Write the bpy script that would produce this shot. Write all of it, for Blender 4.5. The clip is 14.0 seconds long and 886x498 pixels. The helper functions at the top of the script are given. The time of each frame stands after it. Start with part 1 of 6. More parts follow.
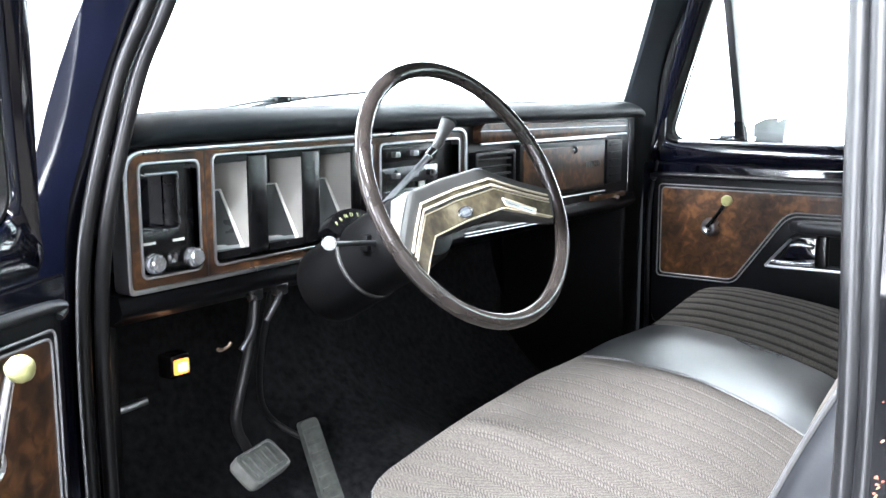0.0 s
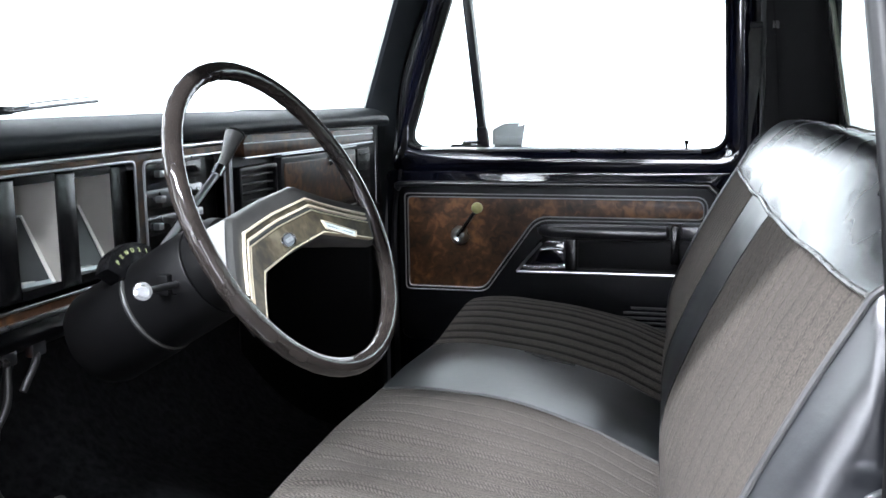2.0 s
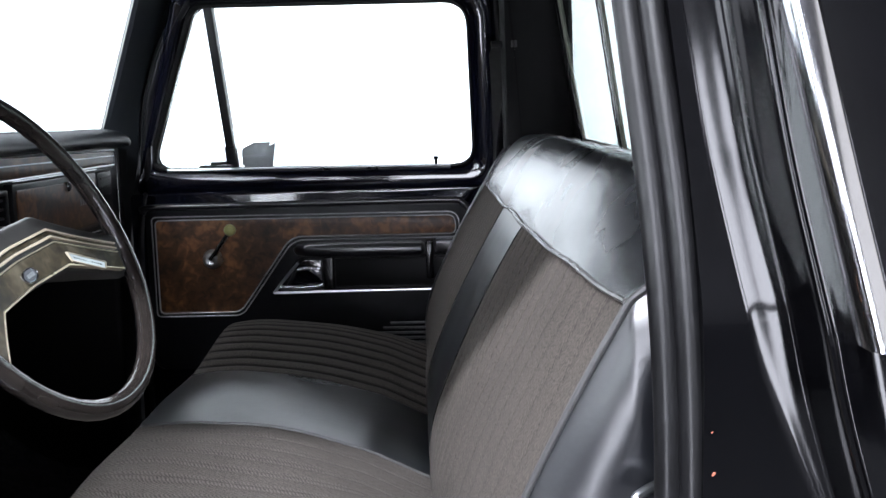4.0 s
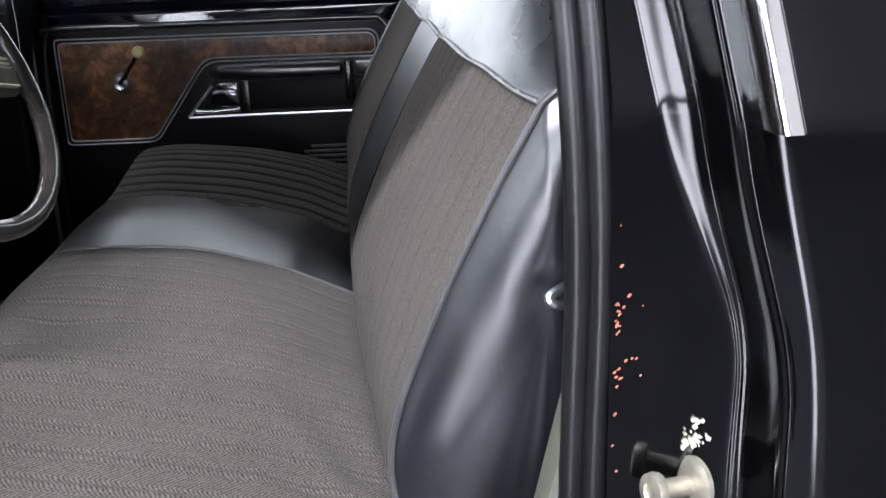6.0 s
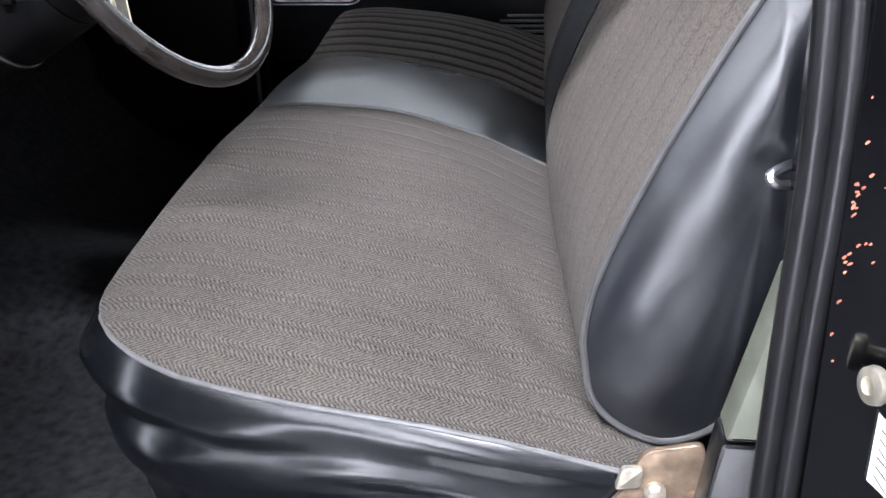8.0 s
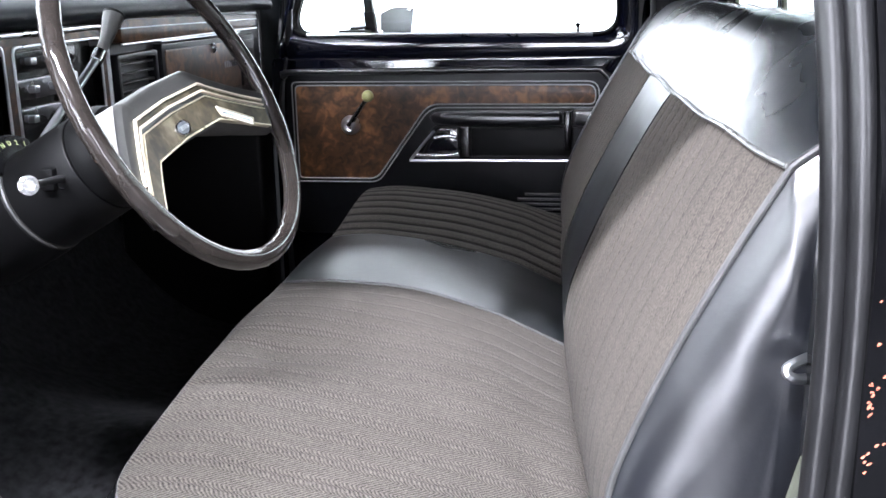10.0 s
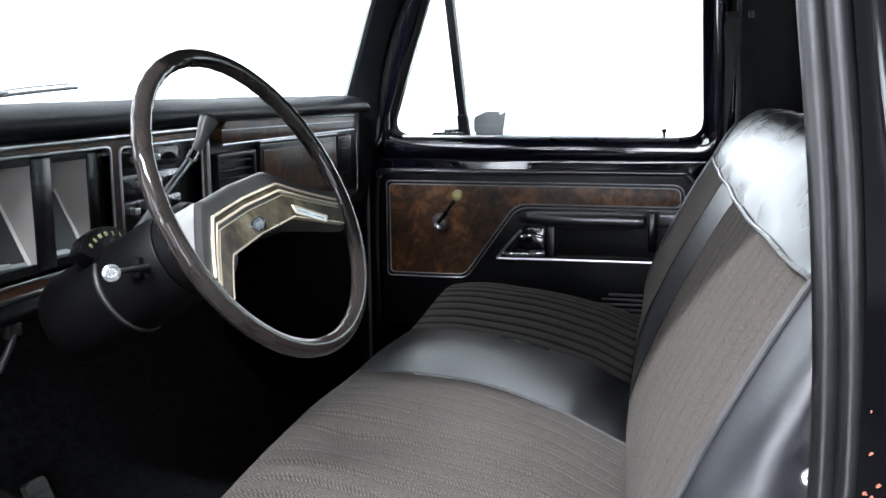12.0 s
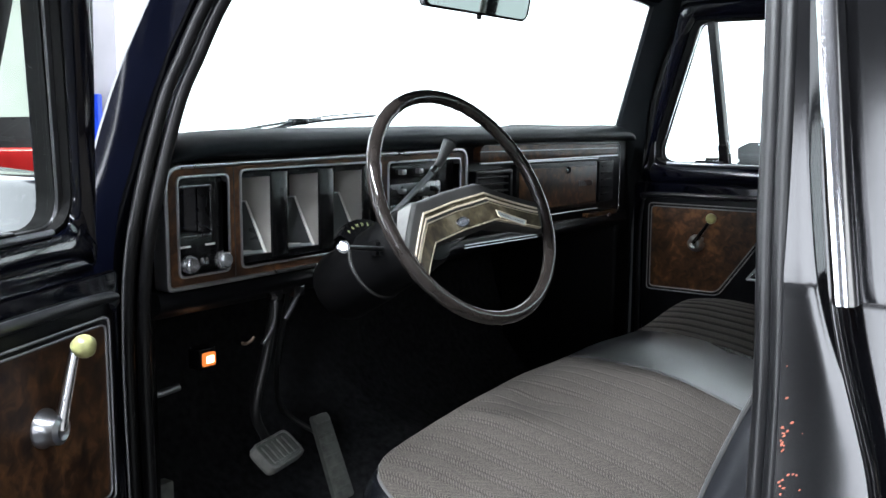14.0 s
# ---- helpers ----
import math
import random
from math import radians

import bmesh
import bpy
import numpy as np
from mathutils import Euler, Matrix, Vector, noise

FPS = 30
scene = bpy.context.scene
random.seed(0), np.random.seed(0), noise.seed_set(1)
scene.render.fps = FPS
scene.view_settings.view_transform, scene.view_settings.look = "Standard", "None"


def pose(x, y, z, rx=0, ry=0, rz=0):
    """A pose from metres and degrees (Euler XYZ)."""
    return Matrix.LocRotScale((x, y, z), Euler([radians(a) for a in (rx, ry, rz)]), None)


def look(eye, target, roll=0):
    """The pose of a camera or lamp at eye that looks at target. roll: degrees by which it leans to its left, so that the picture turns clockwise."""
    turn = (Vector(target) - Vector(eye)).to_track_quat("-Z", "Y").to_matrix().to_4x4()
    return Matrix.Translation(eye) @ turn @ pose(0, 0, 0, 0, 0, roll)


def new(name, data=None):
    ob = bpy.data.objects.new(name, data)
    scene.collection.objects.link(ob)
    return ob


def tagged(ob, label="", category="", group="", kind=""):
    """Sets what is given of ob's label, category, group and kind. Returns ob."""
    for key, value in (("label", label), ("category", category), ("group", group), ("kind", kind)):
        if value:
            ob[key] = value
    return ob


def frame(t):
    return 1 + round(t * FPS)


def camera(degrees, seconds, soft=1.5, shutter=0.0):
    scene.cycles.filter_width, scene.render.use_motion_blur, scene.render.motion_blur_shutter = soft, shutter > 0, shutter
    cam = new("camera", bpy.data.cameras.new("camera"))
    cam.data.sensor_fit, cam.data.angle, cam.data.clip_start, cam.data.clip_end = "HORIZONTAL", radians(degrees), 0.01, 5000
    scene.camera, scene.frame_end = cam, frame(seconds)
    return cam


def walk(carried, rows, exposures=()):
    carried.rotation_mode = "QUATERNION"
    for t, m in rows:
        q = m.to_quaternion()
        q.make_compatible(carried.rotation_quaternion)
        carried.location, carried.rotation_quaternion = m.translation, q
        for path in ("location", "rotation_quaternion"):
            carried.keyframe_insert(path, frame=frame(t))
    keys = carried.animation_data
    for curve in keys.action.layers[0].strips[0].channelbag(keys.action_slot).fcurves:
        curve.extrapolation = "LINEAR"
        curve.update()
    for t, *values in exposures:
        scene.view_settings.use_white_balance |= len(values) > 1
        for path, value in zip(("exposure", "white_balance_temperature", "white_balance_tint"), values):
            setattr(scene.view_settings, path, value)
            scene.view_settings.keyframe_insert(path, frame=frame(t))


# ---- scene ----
cam = camera(48.2, 14.0)
METRES, EYE, TILT, LEAN, TURN = 0.96, 1.5, -9.25, 0.16, 35.0
ROWS = [
    (0.0, 0.0, 0.0, 0.0, 0.0, 0.0, -0.0),
    (0.5, -0.0641, 0.0799, 0.0108, -4.84, 0.02, 0.82),
    (1.0, -0.1146, 0.1441, 0.0186, -9.15, -0.02, 1.83),
    (1.5, -0.1669, 0.2026, 0.0277, -14.56, -0.2, 2.84),
    (2.0, -0.1931, 0.235, 0.0329, -19.49, -0.13, 3.71),
    (2.5, -0.2055, 0.2539, 0.0368, -23.87, -0.1, 4.5),
    (3.0, -0.2088, 0.264, 0.0399, -27.75, 0.13, 5.14),
    (3.5, -0.2057, 0.263, 0.0412, -31.25, 0.41, 5.79),
    (6.0, -0.1825, 0.2671, 0.0148, -38.26, -10.79, 7.38),
    (6.5, -0.1879, 0.2789, 0.0044, -35.27, -14.13, 6.97),
    (7.0, -0.195, 0.2922, -0.0039, -31.31, -17.57, 6.34),
    (9.5, -0.2082, 0.2895, 0.014, -26.46, -10.34, 5.13),
    (10.0, -0.2106, 0.2834, 0.023, -26.48, -6.77, 5.06),
    (10.5, -0.2132, 0.2758, 0.0313, -26.76, -3.37, 5.03),
    (11.0, -0.2145, 0.2722, 0.0349, -26.8, -1.65, 4.99),
    (11.5, -0.2047, 0.254, 0.0324, -24.64, -1.29, 4.52),
    (12.0, -0.1709, 0.1978, 0.0248, -19.86, -0.78, 3.56),
    (12.5, -0.1373, 0.1268, 0.0175, -14.28, 0.42, 2.48),
    (13.0, -0.1054, 0.0193, 0.0004, -9.25, 1.24, 1.53),
    (13.5, -0.0588, -0.0969, -0.014, -4.11, 1.33, 0.39),
    (14.0, 0.0128, -0.1924, -0.0279, 0.43, 1.29, -0.48),
]
walk(cam, [(t, pose(0, 0, EYE, TILT, LEAN, TURN) @ pose(METRES * x, METRES * y, METRES * z, 90 + pitch, roll, yaw)) for t, x, y, z, yaw, pitch, roll in ROWS],
     exposures=[(0.0, 1.36, 6500, 12), (0.5, 1.12, 6500, 12), (1.5, 0.50, 6500, 13), (3.0, -0.35, 6500, 15), (3.7, -0.45, 6500, 16), (6.0, -0.30, 6500, 18), (6.5, -0.08, 6500, 18),
                (7.0, 0.0, 6500, 18), (9.5, 0.42, 6500, 18), (10.2, 0.64, 6500, 17), (11.0, 0.60, 6500, 16), (12.0, -0.2, 6500, 14), (13.0, -0.33, 6500, 12), (14.0, -0.40, 6500, 11)])

# ---------------------------------------------------------------- light
world = bpy.data.worlds.new("studio_air")
scene.world = world
world.use_nodes = True
world.node_tree.nodes["Background"].inputs[0].default_value = (0.80, 0.86, 1.0, 1)
world.node_tree.nodes["Background"].inputs[1].default_value = 0.12


def area_lamp(name, eye, target, sx, sy, watts, color=(1, 1, 1)):
    d = bpy.data.lights.new(name, "AREA")
    d.shape, d.size, d.size_y, d.energy, d.color = "RECTANGLE", sx, sy, watts, color
    ob = new(name, d)
    ob.matrix_world = look(eye, target)
    return ob


# rows of tube fittings on the showroom ceiling, over the open door
for x in (-1.5, -0.8, -0.1):
    area_lamp("ceiling_tube", (x, -1.15, 3.9), (x * 0.7 - 0.2, 0.5, 0.8), 1.1, 0.16, 240, (0.86, 0.93, 1.0))
# unseen fill lamps beyond the backdrops, added to brighten panel and far wall
area_lamp("showroom_fill", (-8.2, 4.3, 4.6), (-8.2, 5.6, 1.5), 1.2, 0.3, 170, (0.95, 0.95, 1.0))
for x in (-15.0, -11.5):
    area_lamp("showroom_fill", (x, 8.6, 4.8), (x - 1.5, 11.0, 0.6), 2.4, 0.4, 1300, (0.95, 1.0, 0.97))


# ---------------------------------------------------------------- materials
def material(name, color, rough=0.5, metal=0.0, var=0.12, scale=25.0, bump=0.0, bscale=300.0, coat=0.0, rvar=0.1, spec=0.5):
    m = bpy.data.materials.new(name)
    m.use_nodes = True
    nt = m.node_tree
    b = nt.nodes["Principled BSDF"]
    b.inputs["Metallic"].default_value = metal
    b.inputs["Coat Weight"].default_value = coat
    b.inputs["Coat Roughness"].default_value = max(0.05, rough - 0.08)
    b.inputs["Specular IOR Level"].default_value = spec
    tc = nt.nodes.new("ShaderNodeTexCoord")
    n1 = nt.nodes.new("ShaderNodeTexNoise")
    n1.inputs["Scale"].default_value, n1.inputs["Detail"].default_value = scale, 5.0
    nt.links.new(tc.outputs["Object"], n1.inputs["Vector"])
    ramp = nt.nodes.new("ShaderNodeMapRange")
    ramp.inputs[1].default_value, ramp.inputs[2].default_value = 0.3, 0.7
    ramp.inputs[3].default_value, ramp.inputs[4].default_value = 1 - var, 1 + var
    nt.links.new(n1.outputs["Fac"], ramp.inputs[0])
    mul = nt.nodes.new("ShaderNodeVectorMath")
    mul.operation = "SCALE"
    mul.inputs[0].default_value = color
    nt.links.new(ramp.outputs[0], mul.inputs["Scale"])
    nt.links.new(mul.outputs[0], b.inputs["Base Color"])
    rr = nt.nodes.new("ShaderNodeMapRange")
    rr.inputs[1].default_value, rr.inputs[2].default_value = 0.3, 0.7
    rr.inputs[3].default_value, rr.inputs[4].default_value = max(0.02, rough * (1 - rvar)), min(1.0, rough * (1 + rvar))
    n2 = nt.nodes.new("ShaderNodeTexNoise")
    n2.inputs["Scale"].default_value, n2.inputs["Detail"].default_value = scale * 0.3, 3.0
    nt.links.new(tc.outputs["Object"], n2.inputs["Vector"])
    nt.links.new(n2.outputs["Fac"], rr.inputs[0])
    nt.links.new(rr.outputs[0], b.inputs["Roughness"])
    if bump:
        n3 = nt.nodes.new("ShaderNodeTexNoise")
        n3.inputs["Scale"].default_value, n3.inputs["Detail"].default_value = bscale, 4.0
        nt.links.new(tc.outputs["Object"], n3.inputs["Vector"])
        bp = nt.nodes.new("ShaderNodeBump")
        bp.inputs["Strength"].default_value, bp.inputs["Distance"].default_value = bump, 0.002
        nt.links.new(n3.outputs["Fac"], bp.inputs["Height"])
        nt.links.new(bp.outputs[0], b.inputs["Normal"])
    return m


def burl(name, dark, mid, light, scale=30.0, rough=0.42):
    """Burl-wood print: swirled noise through a three-colour ramp, under a clear film."""
    m = bpy.data.materials.new(name)
    m.use_nodes = True
    nt = m.node_tree
    b = nt.nodes["Principled BSDF"]
    b.inputs["Roughness"].default_value, b.inputs["Coat Weight"].default_value, b.inputs["Coat Roughness"].default_value = rough, 0.03, 0.15
    b.inputs["Specular IOR Level"].default_value = 0.28
    tc = nt.nodes.new("ShaderNodeTexCoord")
    n1 = nt.nodes.new("ShaderNodeTexNoise")
    n1.inputs["Scale"].default_value, n1.inputs["Detail"].default_value, n1.inputs["Distortion"].default_value = scale, 9.0, 0.7
    n2 = nt.nodes.new("ShaderNodeTexNoise")
    n2.inputs["Scale"].default_value, n2.inputs["Detail"].default_value = scale * 0.28, 2.0
    for n in (n1, n2):
        nt.links.new(tc.outputs["Object"], n.inputs["Vector"])
    add = nt.nodes.new("ShaderNodeMath")
    add.operation = "MULTIPLY_ADD"
    add.inputs[1].default_value = 0.45
    nt.links.new(n2.outputs["Fac"], add.inputs[0])
    half = nt.nodes.new("ShaderNodeMath")
    half.operation = "MULTIPLY"
    half.inputs[1].default_value = 0.55
    nt.links.new(n1.outputs["Fac"], half.inputs[0])
    nt.links.new(half.outputs[0], add.inputs[2])
    cr = nt.nodes.new("ShaderNodeValToRGB")
    e = cr.color_ramp.elements
    e[0].position, e[0].color = 0.36, (*dark, 1)
    e[1].position, e[1].color = 0.64, (*light, 1)
    k = e.new(0.5)
    k.color = (*mid, 1)
    nt.links.new(add.outputs[0], cr.inputs[0])
    nt.links.new(cr.outputs[0], b.inputs["Base Color"])
    return m


def cloth(name, a, c, step, ridge, width=0.0036, weave=0.14, speck=0.60):
    """Herringbone seat cloth: fine diagonal twill in two greys, whose slant turns over from rib to rib."""
    m = bpy.data.materials.new(name)
    m.use_nodes = True
    nt = m.node_tree
    b = nt.nodes["Principled BSDF"]
    b.inputs["Roughness"].default_value, b.inputs["Specular IOR Level"].default_value = 0.9, 0.12
    b.inputs["Sheen Weight"].default_value, b.inputs["Sheen Roughness"].default_value = 0.02, 0.5
    tc = nt.nodes.new("ShaderNodeTexCoord")
    sep = nt.nodes.new("ShaderNodeSeparateXYZ")
    nt.links.new(tc.outputs["Object"], sep.inputs[0])

    def calc(op, p, q):
        n = nt.nodes.new("ShaderNodeMath")
        n.operation = op
        for k, v in enumerate((p, q)):
            if isinstance(v, float):
                n.inputs[k].default_value = v
            elif v is not None:
                nt.links.new(v, n.inputs[k])
        return n.outputs[0]

    # herringbone: the slant turns over at the middle of each rib and at its seam
    run = calc("SUBTRACT", sep.outputs[2], sep.outputs[0])
    turn = calc("PINGPONG", calc("SUBTRACT", sep.outputs[1], 1.56 + step / 4), step / 2)
    wobble = nt.nodes.new("ShaderNodeTexNoise")
    wobble.inputs["Scale"].default_value = 110.0
    nt.links.new(tc.outputs["Object"], wobble.inputs["Vector"])
    slant = calc("ADD", calc("ADD", calc("MULTIPLY", run, 0.62), calc("MULTIPLY", turn, 0.78)), calc("MULTIPLY", wobble.outputs["Fac"], 0.0030))
    twill = calc("SINE", calc("MULTIPLY", slant, 6.2832 / 0.0037), None)
    twill = calc("MULTIPLY_ADD", twill, weave)
    twill.node.inputs[2].default_value = 0.28 - (speck - 0.46) * 0.5
    mix = twill.node
    big = nt.nodes.new("ShaderNodeTexNoise")
    big.inputs["Scale"].default_value, big.inputs["Detail"].default_value = 9.0, 6.0
    nt.links.new(tc.outputs["Object"], big.inputs["Vector"])
    fine = nt.nodes.new("ShaderNodeTexNoise")
    fine.inputs["Scale"].default_value, fine.inputs["Detail"].default_value = 420.0, 2.0
    nt.links.new(tc.outputs["Object"], fine.inputs["Vector"])
    s1 = nt.nodes.new("ShaderNodeMath")
    s1.operation = "MULTIPLY_ADD"
    s1.inputs[1].default_value = 0.125
    nt.links.new(big.outputs["Fac"], s1.inputs[0])
    nt.links.new(mix.outputs[0], s1.inputs[2])
    s2 = nt.nodes.new("ShaderNodeMath")
    s2.operation = "MULTIPLY_ADD"
    s2.inputs[1].default_value = speck
    nt.links.new(fine.outputs["Fac"], s2.inputs[0])
    nt.links.new(s1.outputs[0], s2.inputs[2])
    # shade of the grooves between ribs, put into the colour; ridge sets how dark
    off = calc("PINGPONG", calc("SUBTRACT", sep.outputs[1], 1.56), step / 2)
    groove_shade = nt.nodes.new("ShaderNodeMapRange")
    groove_shade.interpolation_type = "SMOOTHSTEP"
    groove_shade.inputs[1].default_value, groove_shade.inputs[2].default_value, groove_shade.inputs[3].default_value, groove_shade.inputs[4].default_value = 0.0012, width, ridge, 0.0
    nt.links.new(off, groove_shade.inputs[0])
    s2 = calc("ADD", s2.outputs[0], groove_shade.outputs[0]).node
    cr = nt.nodes.new("ShaderNodeValToRGB")
    cr.color_ramp.elements[0].position, cr.color_ramp.elements[0].color = 0.3, (*a, 1)
    cr.color_ramp.elements[1].position, cr.color_ramp.elements[1].color = 0.95, (*c, 1)
    nt.links.new(s2.outputs[0], cr.inputs[0])
    nt.links.new(cr.outputs[0], b.inputs["Base Color"])
    bp = nt.nodes.new("ShaderNodeBump")
    bp.inputs["Strength"].default_value, bp.inputs["Distance"].default_value = 0.6, 0.0012
    nt.links.new(s2.outputs[0], bp.inputs["Height"])
    nt.links.new(bp.outputs[0], b.inputs["Normal"])
    return m


def glass(name, tint=(1, 1, 1), rough=0.0):
    m = bpy.data.materials.new(name)
    m.use_nodes = True
    nt = m.node_tree
    b = nt.nodes["Principled BSDF"]
    b.inputs["Base Color"].default_value = (*tint, 1)
    b.inputs["Transmission Weight"].default_value, b.inputs["Roughness"].default_value, b.inputs["IOR"].default_value = 1.0, rough, 1.45
    return m


def glow(name, color, strength):
    m = bpy.data.materials.new(name)
    m.use_nodes = True
    nt = m.node_tree
    nt.nodes.remove(nt.nodes["Principled BSDF"])
    e = nt.nodes.new("ShaderNodeEmission")
    e.inputs[0].default_value, e.inputs[1].default_value = (*color, 1), strength
    nt.links.new(e.outputs[0], nt.nodes["Material Output"].inputs[0])
    return m


PAINT = material("black_paint", (0.0014, 0.0018, 0.0046), 0.09, 0, 0.3, 12, 0.012, 40, coat=0.6)
BODY = material("black_body_paint", (0.005, 0.005, 0.007), 0.08, 0, 0.3, 8, 0.01, 25, coat=0.6)
JAMB = material("black_jamb_paint", (0.0011, 0.0011, 0.0014), 0.12, 0, 0.3, 20, 0.025, 40, spec=0.55)
SCREENRUBBER = material("screen_rubber", (0.012, 0.013, 0.012), 0.9, 0, 0.25, 40, 0.2, 200, spec=0.2)
PLASTIC = material("black_plastic", (0.0032, 0.0032, 0.0036), 0.25, 0, 0.25, 30, 0.06, 500, spec=0.4)
PILLAR = material("pillar_satin_paint", (0.010, 0.012, 0.014), 0.38, 0, 0.2, 14, 0.03, 60, spec=0.45)
TRIMBOARD = material("trim_board_plastic", (0.0026, 0.0027, 0.0036), 0.40, 0, 0.25, 30, 0.10, 500, spec=0.18)
PAD = material("dash_vinyl", (0.005, 0.0075, 0.0095), 0.5, 0, 0.25, 20, 0.25, 500, spec=0.17)
VINYL = material("black_vinyl", (0.0035, 0.004, 0.0055), 0.31, 0, 0.25, 14, 0.0, 300, spec=1.0, rvar=0.03)
STRIP = material("seat_strip_vinyl", (0.005, 0.006, 0.0075), 0.30, 0, 0.2, 14, 0.10, 60, spec=0.72, rvar=0.12)
ROLLVINYL = material("roll_vinyl", (0.0035, 0.004, 0.0055), 0.26, 0, 0.25, 14, 0.22, 22, spec=0.75, rvar=0.12)
SIDEVINYL = material("side_vinyl", (0.004, 0.0046, 0.0065), 0.36, 0, 0.25, 10, 0.42, 34, spec=1.0, rvar=0.25)
WELT = material("grey_welt", (0.05, 0.05, 0.05), 0.3, 0, 0.2, 40)
PIPING = material("grey_piping", (0.10, 0.10, 0.10), 0.24, 0, 0.2, 40)
MOULD = material("silver_moulding", (0.34, 0.34, 0.35), 0.24, 0.5, 0.12, 60)
CLOTH = cloth("seat_cloth", (0.010, 0.0087, 0.0075), (0.132, 0.117, 0.104), 0.041, -0.03)
# broad dark bands paint the shade between the passenger cushion's ribs
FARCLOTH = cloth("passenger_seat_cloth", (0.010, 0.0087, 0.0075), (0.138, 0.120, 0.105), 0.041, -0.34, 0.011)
BACKCLOTH = cloth("backrest_cloth", (0.011, 0.0095, 0.0081), (0.148, 0.127, 0.110), 0.043, -0.06, 0.007, weave=0.06, speck=0.72)
CARPET = material("black_carpet", (0.017, 0.0175, 0.019), 0.95, 0, 0.5, 60, 0.8, 900, spec=0.1)
RUBBER = material("seal_rubber", (0.005, 0.005, 0.0055), 0.34, 0, 0.3, 30, 0.1, 200, spec=0.38)
SHROUD = material("shroud_plastic", (0.0018, 0.0018, 0.0020), 0.5, 0, 0.25, 30, 0.12, 600, spec=0.12)
GRIP = material("grey_grip", (0.045, 0.045, 0.044), 0.32, 0, 0.2, 60, 0.1, 300)
GRIPDARK = material("pedal_arm_paint", (0.012, 0.012, 0.012), 0.4, 0, 0.25, 50, 0.1, 200)
PEDALEDGE = material("worn_pedal_edge", (0.15, 0.15, 0.14), 0.4, 0, 0.25, 60, 0.1, 200)
PEDAL = material("pedal_rubber", (0.10, 0.105, 0.095), 0.55, 0, 0.3, 60, 0.2, 300)
CHROME = material("chrome", (0.72, 0.72, 0.74), 0.14, 1.0, 0.06, 40)
SATIN = material("satin_metal", (0.52, 0.53, 0.55), 0.3, 1.0, 0.08, 60)
DARKCHROME = material("worn_dark_chrome", (0.20, 0.20, 0.21), 0.28, 1.0, 0.2, 40)
WOOD = burl("burl_wood", (0.012, 0.0065, 0.0045), (0.047, 0.021, 0.0095), (0.135, 0.060, 0.023), 48)
WHEELWOOD = burl("pale_burl", (0.014, 0.0105, 0.006), (0.052, 0.042, 0.024), (0.125, 0.108, 0.072), 60, 0.5)
CREAM = material("cream_trim", (0.50, 0.44, 0.335), 0.4, 0, 0.1, 60)
GOLD = material("gold_trim", (0.50, 0.44, 0.32), 0.3, 0.6, 0.1, 60)
RIM = material("brown_rim", (0.018, 0.0150, 0.0135), 0.10, 0, 0.25, 30, 0.02, 200, coat=0.15, spec=0.42)
WHEELGREY = material("wheel_grey", (0.030, 0.030, 0.029), 0.4, 0, 0.2, 40, 0.1, 500)
PADSIDELIT = material("lit_pad_side", (0.24, 0.24, 0.23), 0.45, 0, 0.15, 40)
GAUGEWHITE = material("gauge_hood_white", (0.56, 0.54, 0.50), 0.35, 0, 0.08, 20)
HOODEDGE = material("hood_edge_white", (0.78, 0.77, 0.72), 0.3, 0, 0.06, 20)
DIAL = material("gauge_dial", (0.02, 0.02, 0.022), 0.3, 0, 0.2, 40)
MARK = material("white_marking", (0.65, 0.65, 0.62), 0.5, 0, 0.1, 60)
KNOB = material("cream_knob", (0.30, 0.30, 0.13), 0.3, 0, 0.25, 90)
CLEARKNOB = material("clear_knob", (0.48, 0.49, 0.50), 0.14, 0.8, 0.2, 200)
PANE = glass("window_glass", (0.96, 1.0, 0.98))
TINT = glass("tinted_glass", (0.80, 0.93, 0.89))
MIRROR = material("mirror_glass", (0.75, 0.82, 0.84), 0.03, 1.0, 0.02, 10)
RUST = material("worn_bracket", (0.16, 0.115, 0.08), 0.45, 0.6, 0.35, 60, 0.3, 200)
STEEL = material("zinc_steel", (0.45, 0.42, 0.34), 0.35, 0.8, 0.25, 70, 0.2, 300)
CHIP = material("primer_chip", (0.30, 0.085, 0.05), 0.8, 0, 0.3, 200)
GASKET = material("aged_gasket", (0.10, 0.11, 0.08), 0.5, 0, 0.25, 50)
PAPER = material("white_paper", (0.70, 0.72, 0.68), 0.7, 0, 0.12, 60)
OLIVE = material("grey_green_trim", (0.075, 0.08, 0.060), 0.6, 0, 0.2, 30, 0.2, 200)
WEBBING = material("belt_webbing", (0.030, 0.029, 0.028), 0.7, 0, 0.2, 60, 0.6, 900)
BULB = glow("lamp_glow", (1.0, 0.27, 0.06), 1.4)
FILAMENT = glow("lamp_core", (1.0, 0.72, 0.46), 4.5)
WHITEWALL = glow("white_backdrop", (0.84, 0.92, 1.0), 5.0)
FRONTFILL = glow("front_fill_glow", (0.84, 0.92, 1.0), 9.0)
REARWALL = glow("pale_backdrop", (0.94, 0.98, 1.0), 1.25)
FILLSCREEN = glow("fill_screen_glow", (0.85, 0.91, 1.0), 20.5)
BOUNCE = material("bounce_sheet_white", (0.78, 0.79, 0.80), 0.5, 0, 0.04, 2)
PALEWALL = material("pale_green_wall", (0.56, 0.62, 0.59), 0.8, 0, 0.06, 1.5)
GREYWALL = material("grey_wall", (0.42, 0.42, 0.45), 0.8, 0, 0.08, 2)
